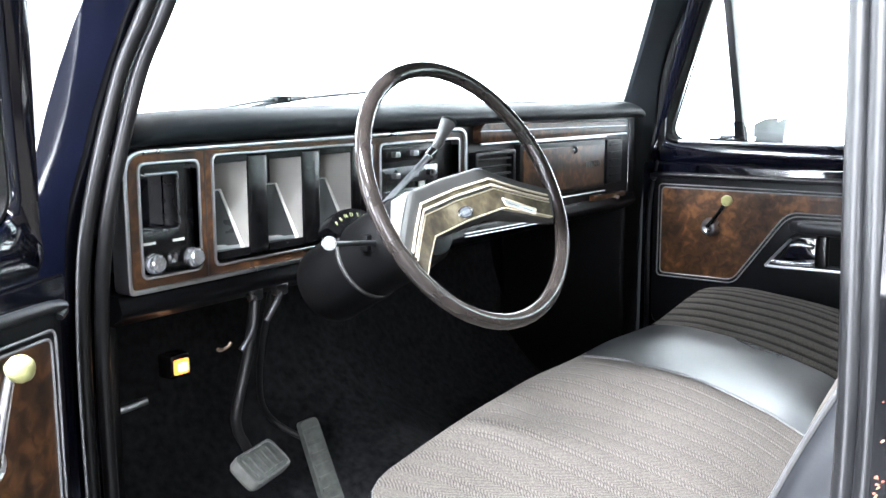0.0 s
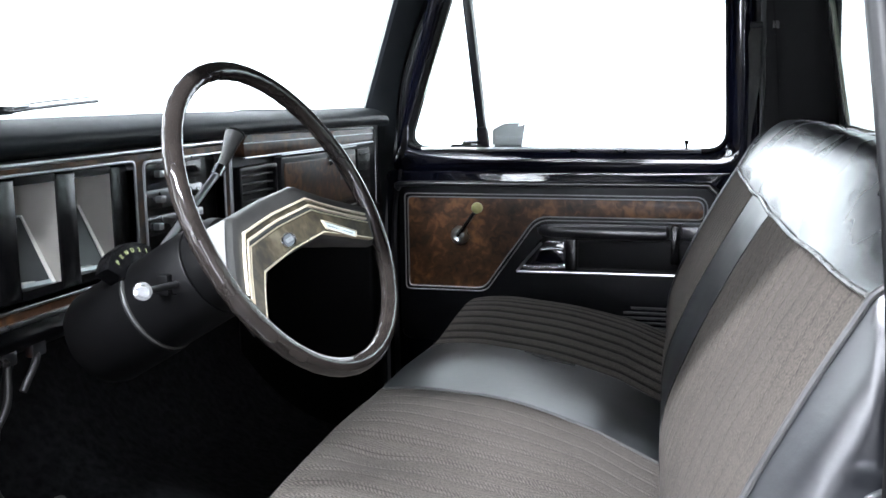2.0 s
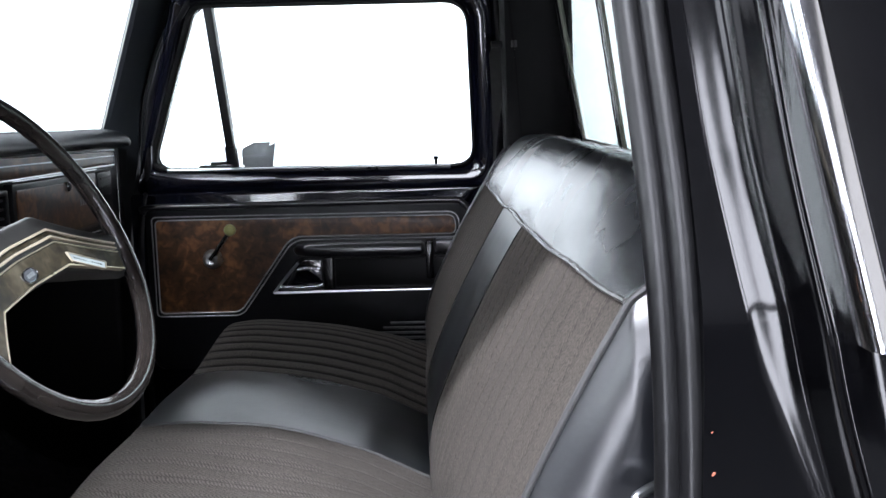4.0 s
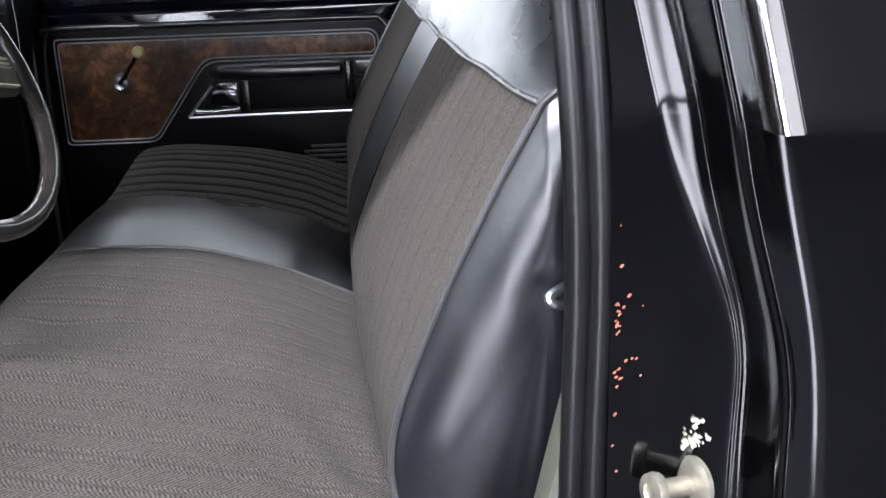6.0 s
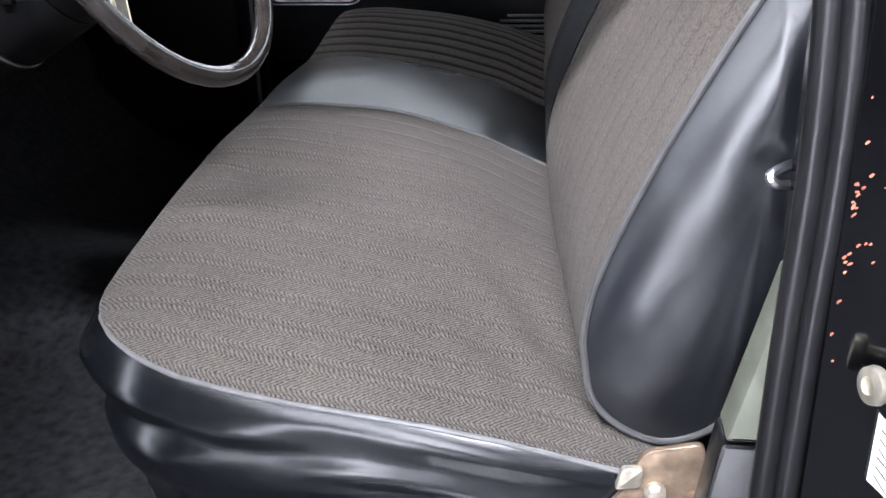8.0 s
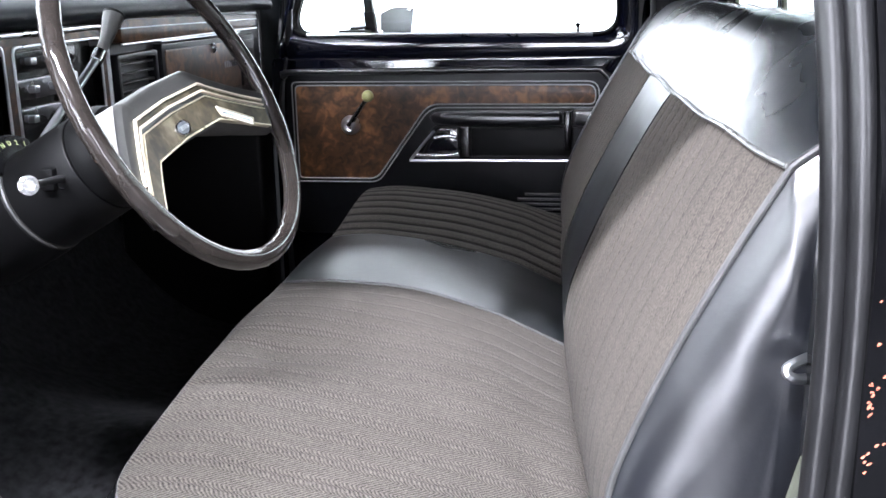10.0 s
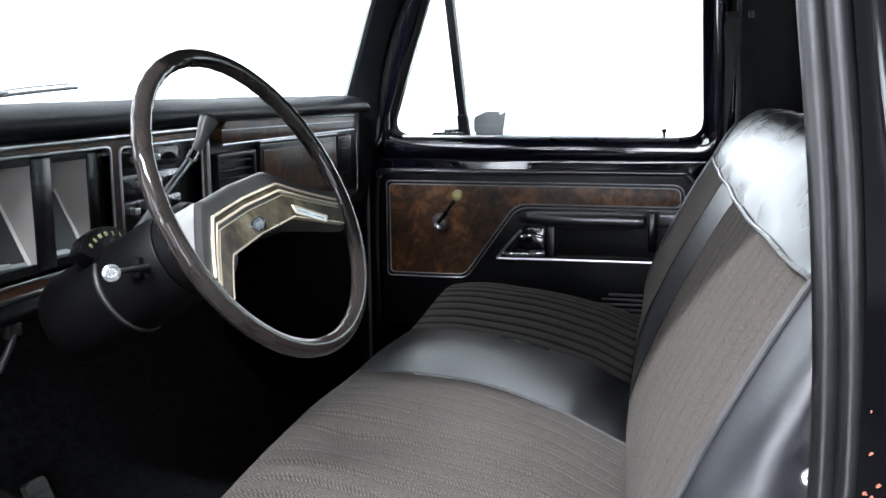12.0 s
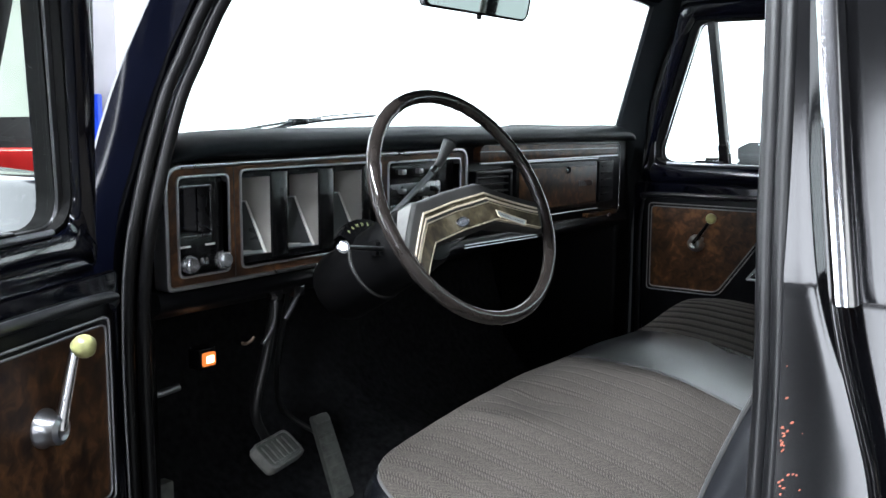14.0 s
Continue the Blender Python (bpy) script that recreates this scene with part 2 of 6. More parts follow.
DARKWALL = material("dark_wall_paint", (0.07, 0.07, 0.075), 0.8, 0, 0.05, 2)
FLOOR = material("studio_floor", (0.02, 0.021, 0.024), 0.5, 0, 0.2, 3)
EMBLEM = material("slate_grey", (0.11, 0.12, 0.135), 0.3, 0.3, 0.1, 60)
FELT = material("window_felt", (0.006, 0.006, 0.006), 0.95, 0, 0.2, 60, 0.3, 800, spec=0.05)
RED = material("red_paint", (0.55, 0.02, 0.02), 0.2, 0, 0.1, 5, coat=0.8)
BLUE = material("blue_paint", (0.01, 0.05, 0.50), 0.35, 0, 0.1, 5)
SILVER = material("silver_paint", (0.45, 0.46, 0.48), 0.25, 0.5, 0.08, 6, coat=0.5)


# ---------------------------------------------------------------- builders
V = Vector


def part(name, bm, mat, parent=None, label="", smooth=40, mats=None):
    bmesh.ops.recalc_face_normals(bm, faces=bm.faces)
    me = bpy.data.meshes.new(name)
    bm.to_mesh(me)
    bm.free()
    for mt in (mats or [mat]):
        me.materials.append(mt)
    if smooth:
        for p in me.polygons:
            p.use_smooth = True
        me.set_sharp_from_angle(angle=radians(smooth))
    ob = new(name, me)
    if parent is not None:
        ob.parent = parent
        if parent.type == "EMPTY":
            ob.matrix_parent_inverse = Matrix.Translation(-V(parent.location))
    if label:
        ob["label"] = label
    return ob


def thing(name, at, label, category, group="", kind=""):
    ob = new(name)
    ob.location = at
    ob.empty_display_size = 0.05
    return tagged(ob, label, category, group, kind)


def grid(bm, rows, close_u=False, close_v=False):
    vs = [[bm.verts.new(p) for p in r] for r in rows]
    nu, nv = len(vs), len(vs[0])
    for i in range(nu if close_u else nu - 1):
        for j in range(nv if close_v else nv - 1):
            bm.faces.new((vs[i][j], vs[(i + 1) % nu][j], vs[(i + 1) % nu][(j + 1) % nv], vs[i][(j + 1) % nv]))
    return vs


def tube(bm, pts, r, n=10, closed=False, squash=1.0):
    """A round bar along a line of points; r is a number or one radius a point."""
    pts = [V(p) for p in pts]
    m = len(pts)
    rs = r if isinstance(r, (list, tuple)) else [r] * m
    up, rings = None, []
    for i, p in enumerate(pts):
        a = pts[(i - 1) % m] if closed or i > 0 else p
        c = pts[(i + 1) % m] if closed or i < m - 1 else p
        t = (c - a).normalized()
        if up is None:
            up = t.orthogonal().normalized()
        up = (up - t * up.dot(t)).normalized()
        side = t.cross(up)
        rings.append([p + rs[i] * (math.cos(k * 2 * math.pi / n) * up + squash * math.sin(k * 2 * math.pi / n) * side) for k in range(n)])
    vs = grid(bm, rings, close_u=closed, close_v=True)
    if not closed:
        bm.faces.new(vs[0])
        bm.faces.new(vs[-1][::-1])


def curve(pts, k=8):
    """Catmull-Rom through points."""
    pts = [V(p) for p in pts]
    out = []
    for i in range(len(pts) - 1):
        p0, p1, p2, p3 = pts[max(i - 1, 0)], pts[i], pts[i + 1], pts[min(i + 2, len(pts) - 1)]
        for j in range(k):
            t = j / k
            out.append(0.5 * (2 * p1 + (p2 - p0) * t + (2 * p0 - 5 * p1 + 4 * p2 - p3) * t * t + (3 * p1 - p0 - 3 * p2 + p3) * t ** 3))
    return out + [pts[-1]]


def rpoly(pts, r, k=5):
    """A polygon in the plane with rounded corners; r is a number or one radius a corner."""
    n = len(pts)
    rs = r if isinstance(r, (list, tuple)) else [r] * n
    out = []
    for i in range(n):
        p, a, b = V(pts[i]), V(pts[i - 1]), V(pts[(i + 1) % n])
        da, db = (a - p), (b - p)
        d = min(rs[i], da.length * 0.49, db.length * 0.49)
        s, e = p + da.normalized() * d, p + db.normalized() * d
        for j in range(k + 1):
            t = j / k
            out.append((1 - t) ** 2 * s + 2 * t * (1 - t) * p + t * t * e)
    return out


def slab(bm, loop, fn, d0, d1, bev=0.0, seg=2):
    """A plate: the plane loop carried from depth d0 to d1 by fn(u, v, d)."""
    a = [bm.verts.new(fn(p[0], p[1], d0)) for p in loop]
    b = [bm.verts.new(fn(p[0], p[1], d1)) for p in loop]
    n = len(loop)
    bm.faces.new(a[::-1])
    f = bm.faces.new(b)
    for i in range(n):
        bm.faces.new((a[i], a[(i + 1) % n], b[(i + 1) % n], b[i]))
    if bev:
        bmesh.ops.bevel(bm, geom=list(f.edges), offset=bev, segments=seg, profile=0.5, affect="EDGES")


def ringplate(bm, outer, inner, fn, d0, d1):
    """A plate with a hole; both loops have the same number of points."""
    n = len(outer)
    rows = [[fn(p[0], p[1], d) for p in lp] for lp, d in ((outer, d0), (outer, d1), (inner, d1), (inner, d0))]
    grid(bm, rows, close_u=True, close_v=True)


def softring(bm, outer, inner, fn, d0, d1, bev):
    """Like ringplate with rounded edges on its face."""
    n = len(outer)
    def mid(t):
        return [V(o).lerp(V(i), t) for o, i in zip(outer, inner)]
    w = (V(outer[0]) - V(inner[0])).length
    b = min(0.45, bev / max(w, 1e-6))
    rows = []
    for lp, d in ((outer, d0), (outer, d1 - bev), (mid(b * 0.3), d1 - bev * 0.3), (mid(b), d1), (mid(1 - b), d1), (mid(1 - b * 0.3), d1 - bev * 0.3), (inner, d1 - bev), (inner, d0)):
        rows.append([fn(p[0], p[1], d) for p in lp])
    grid(bm, rows, close_u=True, close_v=True)


def box(bm, lo, hi, bev=0.0, seg=2):
    vs = [bm.verts.new((x, y, z)) for x in (lo[0], hi[0]) for y in (lo[1], hi[1]) for z in (lo[2], hi[2])]
    fs = [bm.faces.new([vs[i] for i in q]) for q in ((0, 1, 3, 2), (4, 6, 7, 5), (0, 4, 5, 1), (2, 3, 7, 6), (0, 2, 6, 4), (1, 5, 7, 3))]
    if bev:
        es = list({e for f in fs for e in f.edges})
        bmesh.ops.bevel(bm, geom=es, offset=bev, segments=seg, profile=0.5, affect="EDGES")


def lathe(bm, prof, at, axis, n=20):
    """Turn (radius, height) pairs round an axis."""
    ax = V(axis).normalized()
    u = ax.orthogonal().normalized()
    w = ax.cross(u)
    rows = [[V(at) + ax * h + max(r, 1e-4) * (math.cos(k * 2 * math.pi / n) * u + math.sin(k * 2 * math.pi / n) * w) for k in range(n)] for r, h in prof]
    vs = grid(bm, rows, close_v=True)
    bm.faces.new(vs[0])
    bm.faces.new(vs[-1][::-1])


def B():
    return bmesh.new()


def interp(tab, t):
    """Piecewise linear table of (t, value...)."""
    if t <= tab[0][0]:
        return tab[0][1:]
    for a, b in zip(tab, tab[1:]):
        if t <= b[0]:
            k = (t - a[0]) / (b[0] - a[0])
            return tuple(p + (q - p) * k for p, q in zip(a[1:], b[1:]))
    return tab[-1][1:]


MID = 1.65            # the cab's middle line
# ---------------------------------------------------------------- studio round the truck
bm = B(); box(bm, (-22, -7, -0.1), (8, 14, 0.0)); part("floor", bm, FLOOR, smooth=0)
tagged(bpy.data.objects["floor"], "dark grey polished studio floor", "floor", kind="structure")
# the backdrops emit their brightness themselves, no lamp lights them
bm = B(); box(bm, (-7.498, 5.5, 0.0), (8, 5.6, 5.0)); tagged(part("backdrop", bm, WHITEWALL, smooth=0), "plain white photo studio backdrop glowing by itself", "backdrop", kind="structure")
bm = B(); box(bm, (6.0, -7, 0.0), (6.1, 5.5, 5.0)); tagged(part("backdrop", bm, REARWALL, smooth=0), "plain white photo studio backdrop glowing by itself", "backdrop", kind="structure")
# added out of view ahead of the truck, extra bright to feed reflections
bm = B(); box(bm, (-6.1, -5.4, 0.0), (-6.0, 2.9, 5.0)); tagged(part("backdrop", bm, FRONTFILL, smooth=0), "plain white photo studio backdrop glowing by itself", "backdrop", kind="structure")
# unseen white sheet, added as a reflector for the door jamb
bm = B(); box(bm, (-6.0, -4.4, 0.0), (-2.3, 2.9, 0.012)); tagged(part("bounce_sheet", bm, BOUNCE, smooth=0), "white floor sheet added out of view as a reflector", "floor", kind="structure")
# unseen glowing screens, added to give vinyl and jamb their highlights
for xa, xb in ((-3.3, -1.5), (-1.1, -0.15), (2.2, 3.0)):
    bm = B(); box(bm, (xa, -4.6, 1.1), (xb, -4.5, 4.2)); tagged(part("backdrop", bm, FILLSCREEN, smooth=0), "glowing white screen added out of view for highlights on vinyl and jamb", "backdrop", kind="structure")
# low unseen screen, added only for the bright band on the jamb
bm = B(); box(bm, (-1.05, -1.05, 0.01), (-0.72, -1.0, 1.10)); tagged(part("backdrop", bm, FILLSCREEN, smooth=0), "narrow glowing white screen added out of view for the jamb highlight", "backdrop", kind="structure")
bm = B(); box(bm, (-22, 14.0, 0.0), (8.0, 14.1, 5.0)); tagged(part("wall_north", bm, PALEWALL, smooth=0), "pale grey-green showroom wall", "wall", kind="structure")
bm = B(); box(bm, (-22.1, -7, 0.0), (-22, 14, 5.0)); tagged(part("wall_west", bm, PALEWALL, smooth=0), "pale grey-green showroom wall", "wall", kind="structure")
bm = B(); box(bm, (-22, -7.1, 0.0), (8, -7, 5.0)); tagged(part("wall_south", bm, DARKWALL, smooth=0), "plain dark showroom wall", "wall", kind="structure")
bm = B(); box(bm, (-22, -7, 5.0), (8, 14, 5.1)); tagged(part("ceiling", bm, DARKWALL, smooth=0), "plain dark grey showroom ceiling", "ceiling", kind="structure")
bm = B(); box(bm, (-9.0, 5.62, 0.0), (-7.47, 5.72, 5.0), 0.01); tagged(part("wall_panel", bm, GREYWALL, smooth=0), "lilac grey wall panel beside the white backdrop", "wall panel", kind="structure")

# ---------------------------------------------------------------- the cab's shell
LEAN_IN = 0.25        # sides lean in above the belt line


def inset(z):
    return LEAN_IN * max(0.0, z - 1.36)


def cab_side(y_left, s):
    """y on the driver side (s=1) or its mirror image on the passenger side (s=-1)."""
    return y_left if s > 0 else 2 * MID - y_left


# floor pan and toe board: one carpet
bm = B()
prof = [(0.02, 0.64), (-0.35, 0.63), (-1.0, 0.62), (-1.22, 0.63), (-1.38, 0.70), (-1.52, 0.86), (-1.58, 1.05), (-1.58, 1.28)]
rows = []
for x, z in [(p.x, p.z) for p in curve([(p[0], 0, p[1]) for p in prof], 6)]:
    rows.append([V((x, 0.80 + 1.70 * j / 40, z + 0.09 * math.exp(-((0.80 + 1.70 * j / 40 - MID) / 0.2) ** 2) * (1 if z < 1.0 else 0.3))) for j in range(41)])
grid(bm, rows)
tagged(part("carpet", bm, CARPET), "black loop carpet over the cab floor and toe board", "carpet", kind="structure")
bm = B(); box(bm, (-1.62, 0.72, 0.5), (0.1, 2.58, 0.60)); tagged(part("cab_floor", bm, PAINT), "black painted steel cab floor pan", "cab floor", kind="structure")

for s, nm in ((1, "driver"), (-1, "passenger")):
    # hinge pillar, sill and kick panel
    bm = B()
    y0, y1 = sorted((cab_side(0.705, s), cab_side(0.80, s)))
    box(bm, (-1.60, y0, 0.45), (-1.165, y1, 1.40), 0.02, 3)
    tagged(part("hinge_pillar", bm, PAINT), "black painted door hinge pillar", "pillar", kind="structure")
    bm = B()
    y0, y1 = sorted((cab_side(0.80, s), cab_side(0.825, s)))
    box(bm, (-1.50, y0, 0.62), (-1.12, y1, 1.22), 0.008)
    tagged(part("kick_panel", bm, PLASTIC), "black moulded kick panel below the dashboard", "kick panel", kind="structure")
    bm = B()
    y0, y1 = sorted((cab_side(0.67, s), cab_side(0.80, s)))
    box(bm, (-1.20, y0, 0.45), (0.0, y1, 0.655), 0.015, 3)
    tagged(part("door_sill", bm, PAINT), "black painted door sill", "sill", kind="structure")
    # windscreen pillar
    bm = B()
    rows = []
    for i in range(27):
        z = 0.45 + 1.40 * i / 26
        q = inset(z)
        xs = interp([(1.17, -1.100), (1.30, -1.083), (1.40, -1.060), (1.50, -1.045), (1.58, -1.020), (1.66, -0.985), (1.90, -0.87)], z)[0]
        xf = max(-1.165, -1.125 + 0.40 * (z - 1.46))
        if s > 0:
            sec = [(xs - 0.012, 0.768 + q), (xs - 0.010, 0.732 + q), (xs - 0.032, 0.7155 + q), (xs - 0.055, 0.698 + q), (xs - 0.062, 0.699 + q), (xs - 0.112, 0.737 + q), (xf - 0.055, 0.80 + q), (xf, 0.838 + q), (xs - 0.03, 0.80 + q)]
        else:
            sec = [(xs - 0.012, 0.768 + q), (xs - 0.010, 0.735 + q), (xs - 0.050, 0.716 + q), (xs - 0.056, 0.717 + q), (xf - 0.022, 0.741 + q), (xf - 0.021, 0.80 + q), (xf, 0.838 + q), (xf + 0.010, 0.834 + q), (xs - 0.03, 0.80 + q)]
        rows.append([V((x, cab_side(y, s), z)) for x, y in sec])
    grid(bm, rows, close_v=True)
    for k, f_ in enumerate(bm.faces):
        f_.material_index = 1 if k % 9 == 3 and s < 0 else 0
    tagged(part("windscreen_pillar", bm, PILLAR, smooth=22, mats=[PAINT if s > 0 else PILLAR, SCREENRUBBER]), "glossy black painted windscreen pillar", "pillar", kind="structure")
    # door opening seal, front and rear run
    bm = B()
    for off in (-0.0115, 0.0115):
        f = [(x + 0.006 + 0.6 * off, z) for x, z in ((-1.090, 0.60), (-1.093, 0.92), (-1.094, 1.17), (-1.070, 1.33), (-1.046, 1.50), (-1.018, 1.58), (-0.982, 1.66), (-0.90, 1.78))]
        tube(bm, curve([V((x, cab_side(0.761 + inset(z) + off * 0.8, s), z)) for x, z in f], 6), 0.0098, 10)
    tagged(part("door_seal", bm, RUBBER), "black rubber door seal along the opening", "door seal", kind="structure")
    bm = B()
    for off in (0.0, 0.016):
        f = [(-0.161 + off, 0.60), (-0.158 + off, 1.05), (-0.155 + off, 1.25), (-0.162 + off, 1.40), (-0.175 + off, 1.55), (-0.186 + off, 1.66), (-0.204 + off, 1.80)]
        tube(bm, curve([V((x - 0.004, cab_side(0.757 + inset(z) - off * 0.3, s), z)) for x, z in f], 6), 0.0098, 10)
    tagged(part("door_seal", bm, RUBBER), "black rubber door seal along the opening", "door seal", kind="structure")
    # rear pillar: jamb, outer skin and inside trim, one pressing
    bm = B()
    rows = []
    tab = [  # z, seal x, crease x, foot and brow of the step, ridge x, edge x
        (0.45, -0.139, -0.100, -0.056, 0.720, -0.042, 0.690, -0.034, -0.015),
        (0.95, -0.139, -0.100, -0.056, 0.720, -0.042, 0.690, -0.034, -0.018),
        (1.10, -0.139, -0.098, -0.053, 0.718, -0.045, 0.690, -0.038, -0.025),
        (1.19, -0.139, -0.092, -0.050, 0.714, -0.044, 0.690, -0.039, -0.030),
        (1.245, -0.139, -0.098, -0.070, 0.715, -0.060, 0.687, -0.053, -0.040),
        (1.30, -0.139, -0.108, -0.095, 0.722, -0.0775, 0.686, -0.0705, -0.055),
        (1.35, -0.140, -0.122, -0.109, 0.728, -0.088, 0.685, -0.081, -0.066),
        (1.46, -0.146, -0.138, -0.130, 0.732, -0.110, 0.686, -0.101, -0.086),
        (1.60, -0.158, -0.151, -0.147, 0.735, -0.127, 0.688, -0.117, -0.108),
        (1.85, -0.187, -0.181, -0.177, 0.735, -0.158, 0.688, -0.149, -0.146)]
    for i in range(113):
        z = 0.45 + 1.40 * i / 112
        near = [interp(tab, z + dz) for dz in (-0.03, -0.015, 0.0, 0.015, 0.03)]
        x1, xc, xb, _, xr, _, xd, e = [sum(n[k] for n in near) / 5 for k in range(8)]
        q = inset(z)
        dent = 0.0010 * noise.noise((0.0, 3.0, z * 9))
        # flat face beside the seal, a hollow turn, the step outwards, then a beaded lip
        yb = 0.739 - 0.0725 * (xb - xc)
        yr = yb - 0.44 * (xr - xb)
        knots = [(x1, 0.739), ((x1 + xc) / 2, 0.739), (xc, 0.739), ((xc + xb) / 2, 0.739 - 0.024 * (xb - xc)), (xb, yb), ((xb + xr) / 2, yb - 0.20 * (xr - xb) + dent), (xr, yr), (xr + 0.005, yr - 0.008),
                 (xd - 0.003, 0.6755), (xd, 0.6695), (xd + 0.003, 0.6705), (xd + 0.5 * (e - xd), 0.667), (e - 0.003, 0.664)]
        bend = [(p.x, p.y) for p in curve([(a_, b_, 0) for a_, b_ in knots], 4)]
        sec = [(x1, 0.90), (x1 - 0.002, 0.80)] + bend + [(e, 0.660), (e + 0.012, 0.656), (0.20, 0.655), (0.55, 0.655), (0.56, 0.70), (0.03, 0.72)]
        if s < 0:
            sec = [(min(x, -0.035), y) for x, y in sec]
        rows.append([V((x, cab_side(y + q, s), z)) for x, y in sec])
    grid(bm, rows)
    tagged(part("rear_pillar", bm, JAMB, smooth=60), "glossy black painted door pillar and cab side", "pillar", kind="structure")
    # chrome drip moulding down the pillar
    bm = B()
    rows = []
    for i in range(12):
        z = 1.357 + 0.453 * i / 11
        e = interp([(1.35, -0.061), (1.46, -0.081), (1.60, -0.104), (1.85, -0.143)], z)[0]
        y = 0.655 + inset(z)
        rows.append([V((e + dx, cab_side(y + dy, s), z)) for dx, dy in ((-0.011, 0.0), (-0.011, -0.018), (-0.007, -0.023), (0.003, -0.023), (0.007, -0.018), (0.007, 0.0))])
    vs = grid(bm, rows, close_v=True)
    bm.faces.new(vs[0]); bm.faces.new(vs[-1][::-1])
    tagged(part("drip_moulding", bm, CHROME, smooth=50), "polished chrome drip moulding on the cab side", "moulding", kind="structure")
    # inside quarter trim behind the seat
    bm = B()
    y0, y1 = sorted((cab_side(0.80, s), cab_side(0.835, s)))
    if s > 0:
        slab(bm, rpoly([(-0.186, 0.972), (-0.01, 0.972), (-0.01, 1.12), (-0.152, 1.12)], 0.004, 3), lambda u, v, d: V((u, 0.838 - d, v)), 0.0, 0.038, 0.005)
    else:
        box(bm, (-0.172, y0, 0.862), (-0.01, y1, 1.40), 0.008)
    tagged(part("quarter_trim", bm, OLIVE if s > 0 else PLASTIC), "grey-green painted quarter panel behind the seat" if s > 0 else "black quarter panel behind the seat", "quarter panel", kind="structure")
    bm = B()
    if s > 0:
        slab(bm, rpoly([(-0.235, 0.60), (0.02, 0.60), (0.02, 0.968), (-0.188, 0.968), (-0.200, 0.88)], 0.004, 3), lambda u, v, d: V((u, 0.842 - d, v)), 0.0, 0.038, 0.004)
    else:
        box(bm, (-0.180, y0, 0.60), (0.02, y1 + 0.004, 0.858), 0.006)
    tagged(part("quarter_trim", bm, PLASTIC), "dark lower quarter panel behind the seat", "quarter panel", kind="structure")

bm = B(); box(bm, (-1.50, 2.435, 0.60), (-1.112, 2.53, 1.462), 0.012, 3)
tagged(part("pillar_cover", bm, SHROUD), "black cover between dashboard end and door pillar", "pillar cover", kind="structure")
# passenger side pillar behind the door's gaps
bm = B()
slab(bm, [(-1.22, 1.25), (-1.125, 1.25), (-0.895, 1.83), (-1.03, 1.83)], lambda u, v, d: V((u, 2.615 - inset(v) + d, v)), 0.0, 0.02)
tagged(part("pillar_flange", bm, PAINT), "black painted flange behind the closed door", "pillar", kind="structure")
bm = B()
slab(bm, [(-0.235, 0.60), (-0.02, 0.60), (-0.02, 1.83), (-0.235, 1.83)], lambda u, v, d: V((u, 2.615 - inset(v) + d, v)), 0.0, 0.02)
tagged(part("pillar_flange", bm, PAINT), "black painted flange behind the closed door", "pillar", kind="structure")
bm = B()
slab(bm, rpoly([(-0.172, 1.0), (0.0, 1.0), (-0.03, 1.83), (-0.195, 1.83)], 0.01, 3), lambda u, v, d: V((u, 2.505 - inset(v) - d, v)), 0.0, 0.035, 0.012, 3)
tagged(part("pillar_trim", bm, SHROUD), "black moulded trim on the rear pillar", "pillar trim", kind="structure")
# roof skin, headlining and windscreen header
bm = B()
rows = []
for i in range(13):
    t = i / 12
    x = -0.98 + 1.02 * t
    rows.append([V((x, 0.86 + (2.44 - 0.86) * j / 16, 1.80 + 0.045 * (1 - (2 * j / 16 - 1) ** 4) * (0.4 + 0.6 * math.sin(math.pi * (0.15 + 0.8 * t))))) for j in range(17)])
grid(bm, rows)
grid(bm, [[p + V((0, 0, 0.05)) for p in r] for r in rows])
tagged(part("ceiling", bm, PLASTIC), "black headlining under the cab roof", "headlining", kind="structure")
bm = B()
tube(bm, curve([(-0.985, 0.88, 1.80), (-1.0, 1.2, 1.818), (-1.0, MID, 1.822), (-1.0, 2.1, 1.818), (-0.985, 2.42, 1.80)], 6), 0.032, 12, squash=0.7)
tagged(part("header_rail", bm, PAINT), "black painted rail above the windscreen", "header rail", kind="structure")
for s in (1, -1):
    bm = B()
    tube(bm, curve([V((x, cab_side(0.845, s), z)) for x, z in ((-0.95, 1.80), (-0.7, 1.815), (-0.4, 1.815), (-0.15, 1.80))], 6), 0.035, 12)
    tagged(part("roof_rail", bm, PAINT), "black painted rail above the door", "roof rail", kind="structure")

# rear wall with its window opening
REAR_LEAN = -0.16


def rear(y, z, d):
    return V((-0.02 + REAR_LEAN * (z - 1.43) - d, y, z))


outer = rpoly([(0.80, 0.60), (2.50, 0.60), (2.42, 1.86), (0.88, 1.86)], [0.01, 0.01, 0.12, 0.12], 6)
inner = rpoly([(1.00, 1.40), (2.30, 1.40), (2.35, 1.765), (0.95, 1.765)], [0.04] * 4, 6)
bm = B(); softring(bm, outer, inner, rear, -0.010, 0.0, 0.003)
tagged(part("wall_rear", bm, SHROUD), "black cab rear wall round the back window", "wall", kind="structure")
win = thing("window_1", (-0.02, MID, 1.40), "sliding rear window with dark frame and green-tinted glass", "window", kind="structure")
